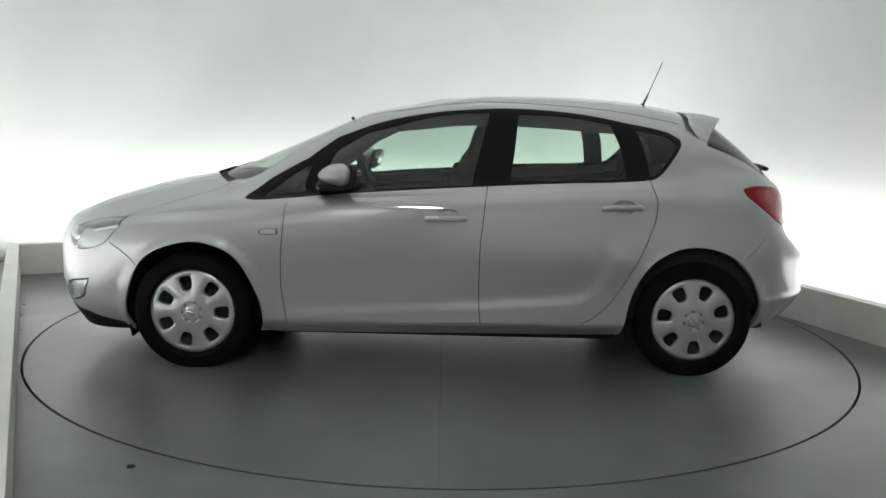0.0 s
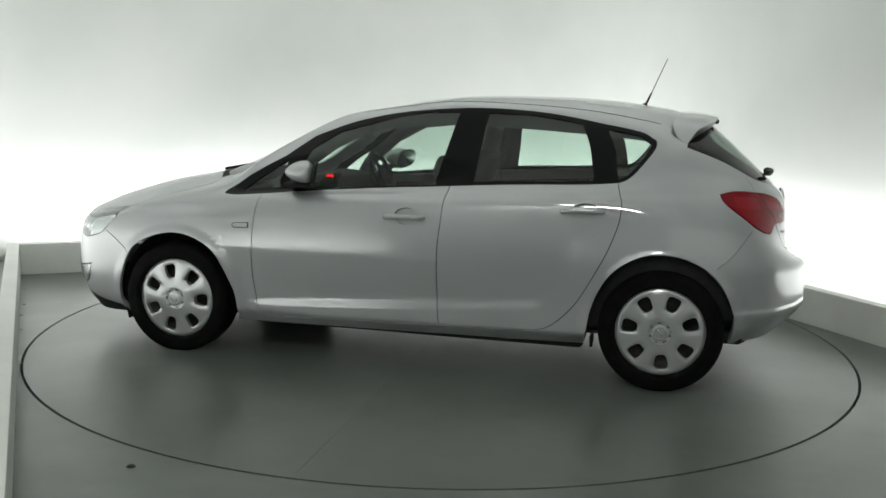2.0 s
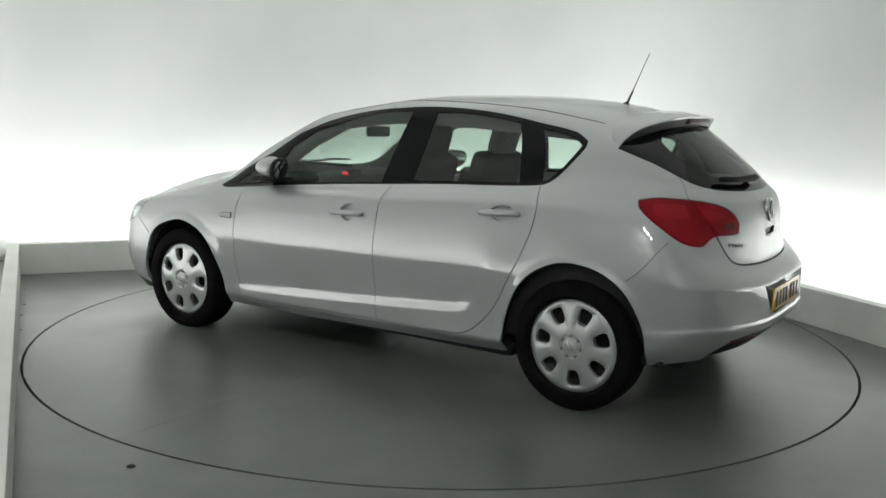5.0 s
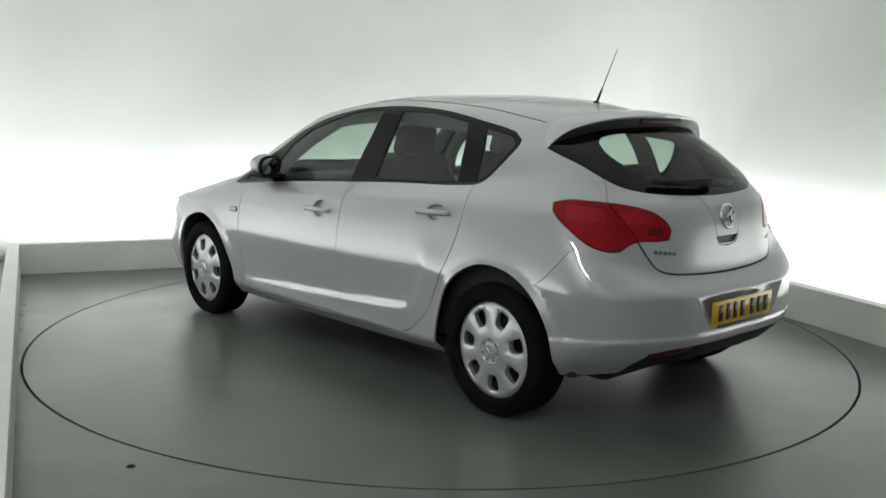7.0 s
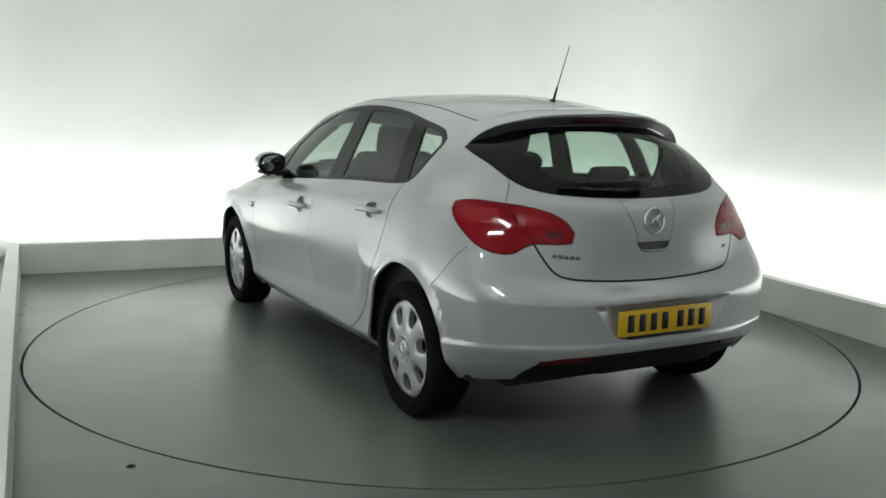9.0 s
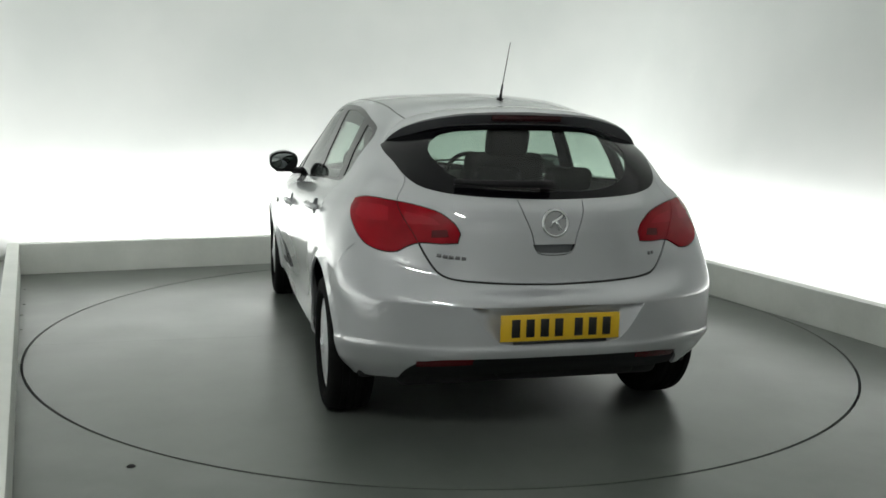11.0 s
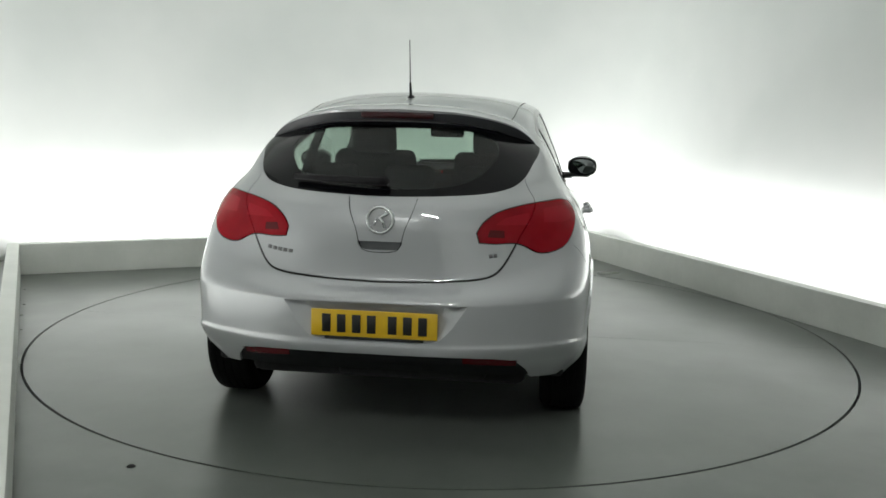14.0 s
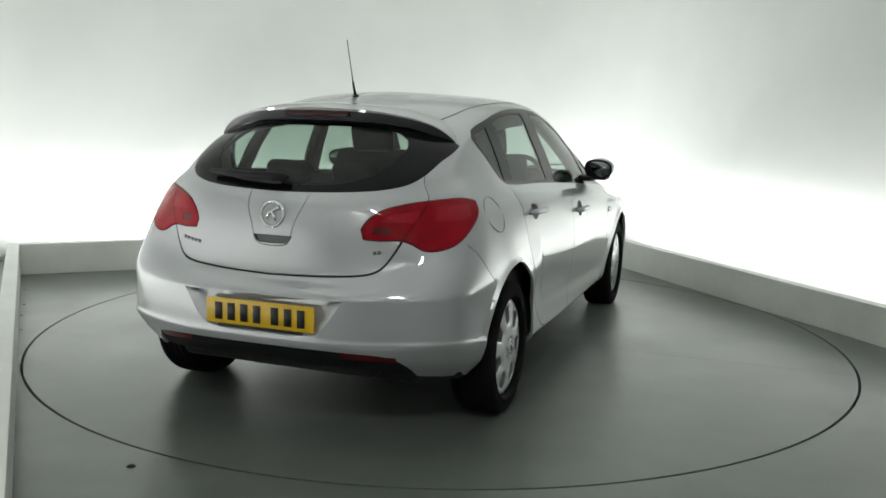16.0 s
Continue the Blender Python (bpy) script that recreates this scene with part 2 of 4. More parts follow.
# ---- car body surface: a loft through named character lines, nose centre to tail centre, left half ----
# each line: x, y, z at eleven stations along the car
LINES = dict(
    lower_edge=((2.16, 2.12, 1.93, 1.34, .80, -.20, -1.05, -1.45, -1.80, -1.97, -2.01),
                (0, 0.45, 0.755, 0.83, 0.825, 0.82, 0.8, 0.8, 0.72, 0.45, 0),
                (.175, .175, .165, .18, .18, .19, .20, .22, .265, .29, .30)),
    sill=((2.24, 2.19, 1.97, 1.34, .80, -.20, -1.05, -1.45, -1.85, -2.03, -2.07),
          (0, 0.47, 0.82, 0.9, 0.886, 0.888, 0.872, 0.868, 0.78, 0.46, 0),
          (.30, .30, .28, .27, .26, .27, .28, .30, .36, .36, .36)),
    door_low=((2.28, 2.22, 2.00, 1.34, .80, -.20, -1.05, -1.45, -1.88, -2.06, -2.10),
              (0, 0.48, 0.84, 0.925, 0.897, 0.889, 0.874, 0.88, 0.8, 0.47, 0),
              (.44, .44, .43, .41, .36, .365, .42, .44, .47, .47, .47)),
    waist=((2.29, 2.22, 1.98, 1.34, 0.8, -0.2, -1.05, -1.45, -1.88, -2.06, -2.095),
           (0, 0.48, 0.84, 0.945, 0.935, 0.925, 0.9, 0.9, 0.8, 0.47, 0),
           (.60, .60, .62, .64, .62, .62, .63, .64, .62, .61, .61)),
    lamp_foot=((2.24, 2.17, 1.93, 1.34, 0.8, -0.2, -1.05, -1.45, -1.79, -1.955, -2),
               (0, 0.47, 0.81, 0.925, 0.925, 0.917, 0.887, 0.878, 0.785, 0.46, 0),
               (.72, .72, .73, .76, .77, .78, .80, .81, .80, .72, .70)),
    shoulder=((2.1, 2.04, 1.82, 1.34, 0.8, -0.2, -1.05, -1.45, -1.725, -1.925, -1.985),
              (0, 0.45, 0.735, 0.845, 0.885, 0.895, 0.862, 0.832, 0.757, 0.45, 0),
              (.80, .79, .78, .83, .87, .90, .93, .94, .93, .91, .91)),
    bonnet=((1.75, 1.7, 1.52, 1.22, 0.8, -0.2, -1.05, -1.43, -1.7, -1.905, -1.962),
            (0, 0.42, 0.68, 0.825, 0.855, 0.855, 0.82, 0.785, 0.703, 0.43, 0),
            (.912, .90, .87, .878, .90, .945, .99, 1.01, 1.02, .985, .975)),
    belt=((1.36, 1.30, 1.18, 1.08, .80, -.20, -1.05, -1.38, -1.68, -1.84, -1.90),
          (0, 0.35, 0.62, 0.8, 0.81, 0.8, 0.765, 0.725, 0.63, 0.4, 0),
          (.995, .99, .96, .918, .925, .985, 1.045, 1.10, 1.09, 1.055, 1.04)),
    glass=((.95, .93, .87, .79, .47, -.25, -1.03, -1.34, -1.55, -1.70, -1.755),
           (0, .31, .54, .675, .715, .71, .69, .66, .59, .38, 0),
           (1.155, 1.15, 1.145, 1.14, 1.15, 1.20, 1.205, 1.22, 1.20, 1.185, 1.175)),
    roof_edge=((.47, .46, .44, .40, .10, -.30, -.95, -1.22, -1.40, -1.53, -1.57),
               (0, .26, .43, .54, .58, .585, .565, .545, .48, .30, 0),
               (1.365, 1.36, 1.355, 1.36, 1.395, 1.42, 1.375, 1.335, 1.31, 1.325, 1.335)),
    roof=((.25, .24, .22, .18, .0, -.32, -.88, -1.12, -1.28, -1.42, -1.46),
          (0, .12, .26, .33, .33, .33, .32, .30, .26, .15, 0),
          (1.412, 1.412, 1.408, 1.41, 1.442, 1.468, 1.455, 1.43, 1.405, 1.388, 1.388)),
    roof_ridge=((.05, .04, .03, .0, -.10, -.35, -.80, -.95, -1.10, -1.20, -1.25),
                (0, 0, 0, 0, 0, 0, 0, 0, 0, 0, 0),
                (1.448, 1.449, 1.45, 1.458, 1.467, 1.481, 1.479, 1.47, 1.456, 1.441, 1.435)))


def smooth_through(knots, values, at, keep_monotone):
    """Values at the places 'at' of a cubic through values (n, ...) at knots (n)."""
    h = np.diff(knots)
    h = h.reshape((-1,) + (1,) * (values.ndim - 1))
    d = np.diff(values, axis=0) / h
    m = np.empty_like(values)
    m[0], m[-1] = d[0], d[-1]
    if keep_monotone:
        same = d[:-1] * d[1:] > 0
        w1, w2 = 2 * h[1:] + h[:-1], h[1:] + 2 * h[:-1]
        safe = np.where(same, w1 / np.where(same, d[:-1], 1) + w2 / np.where(same, d[1:], 1), 1)
        m[1:-1] = np.where(same, (w1 + w2) / safe, 0)
    else:
        m[1:-1] = (d[:-1] * h[1:] + d[1:] * h[:-1]) / (h[1:] + h[:-1])
    i = np.clip(np.searchsorted(knots, at, side="right") - 1, 0, len(knots) - 2)
    shape = (-1,) + (1,) * (values.ndim - 1)
    u, hh = ((at - knots[i]) / np.diff(knots)[i]).reshape(shape), h[i]
    return (values[i] * (2 * u**3 - 3 * u**2 + 1) + values[i + 1] * (3 * u**2 - 2 * u**3)
            + m[i] * hh * (u**3 - 2 * u**2 + u) + m[i + 1] * hh * (u**3 - u**2))


def body_lines():
    lines = np.array([np.array(v).T for v in LINES.values()])
    knots = np.concatenate([[0], np.cumsum(np.linalg.norm(np.diff(lines[3], axis=0), axis=1))])
    mirror = np.array((1, -1, 1))
    # reflected neighbours beyond both ends keep the surface square to the middle plane
    ext = np.concatenate([lines[:, 1:2] * mirror, lines, lines[:, -2:-1] * mirror], axis=1)
    kx = np.concatenate([[-knots[1]], knots, [2 * knots[-1] - knots[-2]]])
    return kx, np.swapaxes(ext, 0, 1).copy(), knots[-1]


KNOTS, CAGE, LENGTH = body_lines()


def surface(a, s):
    """Points of the body's left half at a (metres along the waist from the nose) and s (line by line, 0 lower edge to 11 ridge)."""
    a, s = np.asarray(a, float), np.asarray(s, float)
    v = np.swapaxes(smooth_through(KNOTS, CAGE, np.clip(a, 0, LENGTH), False), 0, 1)      # lines, n, xyz
    d = np.diff(v, axis=0)
    m = np.empty_like(v)
    m[0], m[-1] = d[0], d[-1]
    same = d[:-1] * d[1:] > 0
    m[1:-1] = np.where(same, 2 * d[:-1] * d[1:] / np.where(same, d[:-1] + d[1:], 1), 0)
    m[-1, :, 2] = 0
    i = np.clip(np.floor(s).astype(int), 0, v.shape[0] - 2)
    n = np.arange(len(a))
    u = (np.clip(s, 0, v.shape[0] - 1) - i)[:, None]
    q = (v[i, n] * (2 * u**3 - 3 * u**2 + 1) + v[i + 1, n] * (3 * u**2 - 2 * u**3)
         + m[i, n] * (u**3 - 2 * u**2 + u) + m[i + 1, n] * (u**3 - u**2))
    # flared wheel arch lips
    for hub in (1.3425, -1.3425):
        r = np.hypot(q[:, 0] - hub, q[:, 2] - .31)
        w = np.clip(1 - (r - .365) / .055, 0, 1)
        q[:, 1] += .013 * w * w * (3 - 2 * w) * (q[:, 1] > .6)
    # blade along the foot of the doors, hooked up behind the rear door
    ex, ez = -.86 - q[:, 0] + .20, (.365 - .07 * q[:, 0]) - q[:, 2] + .20
    far = np.hypot(np.maximum(ex, 0), np.maximum(ez, 0)) + np.minimum(np.maximum(ex, ez), 0) - .20
    w = np.clip((far + .035) / .085, 0, 1)
    fade = np.clip((.80 - q[:, 2]) / .2, 0, 1) * np.clip((q[:, 0] + 1.25) / .3, 0, 1) * np.clip((1.0 - q[:, 0]) / .15, 0, 1)
    q[:, 1] += .013 * w * w * (3 - 2 * w) * fade * fade * (3 - 2 * fade) * (q[:, 1] > .6)
    # ledge along the rear bumper
    ramp = np.clip((a - 4.45) / .25, 0, 1)
    d_ = s - 1.62
    ledge = .011 * ramp * ramp * (3 - 2 * ramp) * np.where(d_ > 0, np.exp(-(d_ / .16) ** 2), np.exp(-(d_ / .55) ** 2))
    out = q[:, :2] - np.array((-1.2, 0))
    out /= np.maximum(np.linalg.norm(out, axis=1, keepdims=True), 1e-6)
    q[:, :2] += out * ledge[:, None] * (q[:, :1] < -1.3)
    q[:, 1] *= np.where((a <= 0) | (a >= LENGTH), 0, 1)
    return q


def normals(a, s):
    e = .004
    lo, hi = surface(np.clip(a - e, 0, LENGTH), s), surface(np.clip(a + e, 0, LENGTH), s)
    dn, up = surface(a, np.clip(s - .02, 0, 11)), surface(a, np.clip(s + .02, 0, 11))
    n = np.cross(hi - lo, up - dn)
    return n / np.maximum(np.linalg.norm(n, axis=1, keepdims=True), 1e-9)


# ---- outlines of panels, panes and lamps on the body surface: (a, s), see surface() ----
OUTLINES = {}
OUTLINES['side_glass'] = ((1.585, 7.045), (1.822, 6.155), (2.045, 6.354), (2.284, 6.806), (2.716, 7.024), (3.124, 7.037), (3.552, 7.051), (4.002, 6.860), (4.051, 6.977), (4.150, 7.448), (4.251, 8.002), (4.288, 8.315), (4.235, 8.597), (3.954, 8.748), (3.651, 8.880), (3.327, 8.903), (2.846, 8.811), (2.163, 8.792), (1.855, 8.634), (1.684, 8.338), (1.716, 7.883), (1.584, 7.451))
OUTLINES['pane_sail'] = ((1.811, 7.001), (1.785, 7.497), (1.819, 7.794), (2.153, 7.167))
OUTLINES['pane_front'] = ((2.275, 7.101), (1.875, 8.037), (1.881, 8.413), (2.239, 8.681), (2.997, 8.719), (3.037, 7.132), (2.655, 7.134))
OUTLINES['pane_rear'] = ((3.236, 7.197), (3.234, 8.725), (3.548, 8.765), (3.834, 8.659), (3.863, 7.110), (3.522, 7.181))
OUTLINES['pane_quarter'] = ((4.000, 7.040), (3.992, 8.577), (4.204, 8.412), (4.236, 8.139), (4.138, 7.556), (4.037, 7.106))
OUTLINES['door_front'] = ((2.055, 6.215), (2.043, 3.984), (2.032, 2.980), (2.029, 2.407), (2.044, 1.644), (2.060, 0.472), (2.581, 0.642), (3.114, 0.746), (3.100, 2.278), (3.100, 3.287), (3.116, 4.513), (3.134, 7.045))
OUTLINES['door_rear'] = ((3.134, 7.045), (3.116, 4.513), (3.100, 3.287), (3.100, 2.278), (3.114, 0.746), (3.555, 0.857), (3.661, 1.044), (3.752, 1.525), (3.852, 2.248), (3.956, 3.157), (4.018, 4.155), (4.031, 4.949), (4.017, 6.087), (4.010, 6.848))
OUTLINES['arch_front'] = ((1.234, 1.597), (1.293, 2.523), (1.403, 2.980), (1.570, 3.245), (1.729, 3.017), (1.842, 2.566), (1.915, 1.882), (1.931, 0.618))
OUTLINES['arch_rear'] = ((3.869, 0.865), (3.902, 2.050), (3.980, 2.751), (4.116, 3.234), (4.242, 3.343), (4.392, 3.170), (4.510, 2.695), (4.579, 1.902), (4.630, 0.129))
OUTLINES['headlamp'] = ((1.094, 4.995), (1.160, 3.930), (1.113, 3.214), (1.037, 2.985), (.924, 2.920), (.839, 3.122), (.780, 3.416), (.790, 3.800), (.850, 4.250), (.915, 4.628))
OUTLINES['fog_lamp'] = ((0.801, 1.833), (1.028, 2.140), (0.965, 1.516), (0.678, 1.031))
OUTLINES['tail_lamp'] = ((4.611, 5.347), (4.595, 5.805), (4.716, 5.941), (4.856, 5.961), (5.011, 5.971), (5.123, 5.790), (5.200, 5.301), (5.238, 4.868), (5.228, 4.660), (5.157, 4.619), (5.075, 4.583), (5.030, 4.485), (4.972, 4.266), (4.899, 4.190), (4.822, 4.277), (4.744, 4.617))
OUTLINES['rear_glass'] = ((4.527, 8.119), (4.767, 7.718), (4.880, 7.261), (4.984, 6.976), (5.105, 6.881), (5.227, 6.864), (5.443, 6.884), (5.647, 6.531))
OUTLINES['gate_seam'] = ((4.880, 7.261), (4.922, 6.073), (5.002, 5.137), (5.064, 4.575), (5.098, 4.316), (5.150, 4.031), (5.204, 3.933), (5.352, 3.908), (5.631, 3.791))
OUTLINES['rear_bumper_seam'] = ((4.763, 4.177), (4.629, 3.649), (4.496, 3.037))
OUTLINES['plate_recess'] = ((5.271, 2.996), (5.332, 2.366), (5.389, 1.932), (5.491, 1.813), (5.644, 1.782), (5.640, 2.979))
OUTLINES['reflector'] = ((5.052, 1.161), (5.287, 1.347), (5.282, 1.044), (5.046, 0.765))
OUTLINES['handle_panel'] = ((5.485, 6.792), (5.527, 5.276), (5.553, 4.699), (5.571, 4.520), (5.647, 4.469))
OUTLINES['handle_slot'] = ((5.565, 4.660), (5.644, 4.663), (5.645, 4.523), (5.585, 4.539))


# ---- cutting the body into panels ----
STEP = .12                    # metres that one line-to-line step of s stands for while cutting


def smooth_outline(points, closed=True, steps=5, corner=50):
    """A curve through points (a, s); points where it turns sharply stay corners."""
    q = [Vector((p_[0], p_[1] * STEP)) for p_ in points]
    n = len(q)
    turn = []
    for i in range(n):
        u, v = q[i] - q[i - 1], q[(i + 1) % n] - q[i]
        turn.append((not closed and i in (0, n - 1)) or (u.length and v.length and abs(u.angle_signed(v)) > radians(corner)))
    out = []
    for i in range(n if closed else n - 1):
        b, c = q[i], q[(i + 1) % n]
        a = b - (c - b) if turn[i] else q[i - 1]
        d = c + (c - b) if turn[(i + 1) % n] else q[(i + 2) % n]
        h = (c - b).length
        mb = (c - a) * h / max((b - a).length + h, 1e-6)
        mc = (d - b) * h / max((d - c).length + h, 1e-6)
        k = max(1, min(steps, round(h / .012)))
        for j in range(k):
            u = j / k
            out.append(b * (2 * u**3 - 3 * u**2 + 1) + c * (3 * u**2 - 2 * u**3) + mb * (u**3 - 2 * u**2 + u) + mc * (u**3 - u**2))
    if not closed:
        out.append(q[-1])
    return np.array([(v.x, v.y / STEP) for v in out])


def strip(curve, width, closed=False):
    """The outline(s) of a band of that width along a curve of (a, s)."""
    a, s = curve[:, 0], np.clip(curve[:, 1], .02, 10.98)
    ac = np.clip(a, .01, LENGTH - .01)
    ga = np.linalg.norm(surface(ac + .005, s) - surface(ac - .005, s), axis=1) / .01
    gs = np.linalg.norm(surface(ac, s + .01) - surface(ac, s - .01), axis=1) / .02
    t = np.roll(curve, -1, 0) - np.roll(curve, 1, 0) if closed else np.gradient(curve, axis=0)
    tm = np.stack([t[:, 0] * ga, t[:, 1] * gs], 1)
    tm /= np.maximum(np.linalg.norm(tm, axis=1, keepdims=True), 1e-9)
    off = np.stack([-tm[:, 1] / ga, tm[:, 0] / gs], 1) * width / 2
    return curve + off, curve - off


def inside(poly, pts):
    x, y = pts[:, 0], pts[:, 1]
    hit = np.zeros(len(pts), bool)
    px, py = poly[:, 0], poly[:, 1]
    qx, qy = np.roll(px, -1), np.roll(py, -1)
    for x0, y0, x1, y1 in zip(px, py, qx, qy):
        if y0 != y1:
            hit ^= ((y0 > y) != (y1 > y)) & (x < (x1 - x0) * (y - y0) / (y1 - y0) + x0)
    return hit


def cut(bm, poly, closed=True):
    """Split the flat sheet bm (a, s * STEP) along the edges of an outline."""
    q = [Vector((p_[0], p_[1] * STEP, 0)) for p_ in poly]
    lo = Vector((min(v.x for v in q), min(v.y for v in q), 0))
    hi = Vector((max(v.x for v in q), max(v.y for v in q), 0))

    def spans(f):
        xs, ys = [v.co.x for v in f.verts], [v.co.y for v in f.verts]
        return min(xs), max(xs), min(ys), max(ys)
    near = {}
    for f in bm.faces:
        b = spans(f)
        if b[0] <= hi.x and b[1] >= lo.x and b[2] <= hi.y and b[3] >= lo.y:
            near[f] = b
    for i in range(len(q) if closed else len(q) - 1):
        u, v = q[i], q[(i + 1) % len(q)]
        d = v - u
        if d.length < 1e-6:
            continue
        x0, x1, y0, y1 = min(u.x, v.x), max(u.x, v.x), min(u.y, v.y), max(u.y, v.y)
        nrm = Vector((-d.y, d.x, 0)).normalized()
        hit = [f for f, b in near.items() if b[0] <= x1 and b[1] >= x0 and b[2] <= y1 and b[3] >= y0]
        hit = [f for f in hit if min((w.co - u).dot(nrm) for w in f.verts) < -1e-6 and max((w.co - u).dot(nrm) for w in f.verts) > 1e-6]
        if not hit:
            continue
        geom = set(hit)
        for f in hit:
            geom.update(f.edges), geom.update(f.verts)
            near.pop(f)
        r = bmesh.ops.bisect_plane(bm, geom=list(geom), dist=1e-6, plane_co=u, plane_no=nrm)
        for f in r["geom"]:
            if isinstance(f, bmesh.types.BMFace):
                near[f] = spans(f)


class Sheet:
    """The body's left half, cut into named regions."""

    def __init__(self, along=200, per_line=8):
        self.bm = bmesh.new()
        aa, ss = np.linspace(0, LENGTH, along + 1), np.linspace(0, 11, 11 * per_line + 1)
        vs = [[self.bm.verts.new((a, s * STEP, 0)) for s in ss] for a in aa]
        for c0, c1 in zip(vs, vs[1:]):
            for j in range(len(ss) - 1):
                self.bm.faces.new((c0[j], c1[j], c1[j + 1], c0[j + 1]))
        self.rules = []

    def area(self, name, outline):
        cut(self.bm, outline)
        self.rules.append((name, outline))

    def gap(self, outline, closed=False, width=.005):
        l, r = strip(outline, width, closed)
        if closed:
            cut(self.bm, l), cut(self.bm, r)
            self.rules.append(("gap", (l, r)))
        else:
            poly = np.concatenate([l, r[::-1]])
            cut(self.bm, poly)
            self.rules.append(("gap", poly))

    def finish(self, rest):
        """Name every face by the last rule that holds for it; gaps win."""
        bm = self.bm
        faces = list(bm.faces)
        mid = np.array([f.calc_center_median()[:2] for f in faces])
        mid[:, 1] /= STEP
        names = np.array([rest] * len(faces), dtype=object)
        for gaps in (False, True):
            for name, poly in self.rules:
                if (name == "gap") == gaps:
                    if isinstance(poly, tuple):
                        names[inside(poly[0], mid) ^ inside(poly[1], mid)] = name
                    else:
                        names[inside(poly, mid)] = name
        bm.verts.index_update()
        par = np.array([(v.co.x, v.co.y / STEP) for v in bm.verts])
        self.points, self.normals, self.par = surface(par[:, 0], par[:, 1]), normals(par[:, 0], par[:, 1]), par
        self.faces = {}
        for f, n in zip(faces, names):
            self.faces.setdefault(n, []).append([v.index for v in f.verts])
        bm.free()

    def panel(self, name, region, mat, parent, label="", side=1, both=False, push=0.0, lip=.010, where=None):
        """A mesh of a region, moved out along the normal by push, its edges turned in by lip. side: 1 left, -1 right."""
        src = []
        for r in (region if isinstance(region, (list, tuple)) else (region,)):
            src += self.faces.get(r, [])
        if where:
            src = [f for f in src if where(self.points[f].mean(axis=0))]
        co, nr, polys, pn = [], [], [], []
        for sg in ((1, -1) if both else (side,)):
            index = {}
            flip = np.array((1, sg, 1))
            edges = {}
            for f in src:
                for i in f:
                    if i not in index:
                        index[i] = len(co)
                        co.append((self.points[i] + self.normals[i] * push) * flip)
                        nr.append(self.normals[i] * flip)
                g = [index[i] for i in f]
                polys.append(g if sg > 0 else g[::-1])
                pn.append(None)
                for u, v in zip(f, f[1:] + f[:1]):
                    edges[(u, v)] = 1
            if lip:
                inner = {}
                for u, v in edges:
                    if (v, u) in edges:
                        continue
                    pu, pv = self.par[u], self.par[v]
                    if any(abs(pu[k] - e) < 1e-5 and abs(pv[k] - e) < 1e-5 for k, e in ((0, 0), (0, LENGTH), (1, 11))):
                        continue
                    for i in (u, v):
                        if i not in inner:
                            inner[i] = len(co)
                            co.append((self.points[i] + self.normals[i] * (push - lip)) * flip)
                            nr.append(self.normals[i] * flip)
                    g = [index[v], index[u], inner[u], inner[v]]
                    polys.append(g if sg > 0 else g[::-1])
                    pn.append(True)
        me = bpy.data.meshes.new(name)
        me.from_pydata([tuple(c) for c in co], [], polys)
        me.materials.append(mat)
        me.shade_smooth()
        loops = []
        for p_ in me.polygons:
            if pn[p_.index]:
                loops += [tuple(p_.normal)] * p_.loop_total
            else:
                loops += [tuple(nr[i]) for i in p_.vertices]
        me.normals_split_custom_set(loops)
        ob = new(name, me)
        ob.parent = parent
        if label:
            ob["label"] = label
        return ob


# ---- the car ----
def glass_material(name, tint, shine=.09):
    m = bpy.data.materials.new(name)
    m.use_nodes = True
    t = m.node_tree
    t.nodes.clear()
    out, mix = t.nodes.new("ShaderNodeOutputMaterial"), t.nodes.new("ShaderNodeMixShader")
    clear, gloss, face = t.nodes.new("ShaderNodeBsdfTransparent"), t.nodes.new("ShaderNodeBsdfGlossy"), t.nodes.new("ShaderNodeLayerWeight")
    power, ramp = t.nodes.new("ShaderNodeMath"), t.nodes.new("ShaderNodeMapRange")
    power.operation, power.inputs[1].default_value = "POWER", 5.0
    ramp.inputs["To Min"].default_value, ramp.inputs["To Max"].default_value = shine, .95
    face.inputs["Blend"].default_value = .5
    t.links.new(face.outputs["Facing"], power.inputs[0])
    t.links.new(power.outputs[0], ramp.inputs["Value"])
    clear.inputs["Color"].default_value = (*tint, 1)
    gloss.inputs["Roughness"].default_value = .015
    t.links.new(ramp.outputs["Result"], mix.inputs[0])
    t.links.new(clear.outputs[0], mix.inputs[1])
    t.links.new(gloss.outputs[0], mix.inputs[2])
    t.links.new(mix.outputs[0], out.inputs[0])
    return m


GLASS = glass_material("tinted_glass", (.68, .78, .72))
REAR_GLASS = glass_material("dark_rear_glass", (.43, .51, .46), .05)
LENS = glass_material("clear_lens", (.93, .95, .95))
RED_LENS = vary_colour(material("red_lens", rough=.04, Specular_IOR_Level=.25), (.25, .003, .010), (.33, .006, .014), 6, 2, (.35, .65))
BRIGHT_RED = relief(material("bright_red_lens", (.37, .008, .018), .10, Specular_IOR_Level=.4), 160, .25, .002)
DARK_RED = material("dark_red_lens", (.10, .003, .006), .15)
BRAKE_RED = material("unlit_brake_lens", (.035, .002, .004), .2)
# silver spoiler face, with its shade put into the dark grey
SPOILER_FACE = material("shaded_spoiler_silver", (.045, .047, .05), .4)
BEZEL = material("lamp_bezel", (.26, .265, .27), .3, .3)
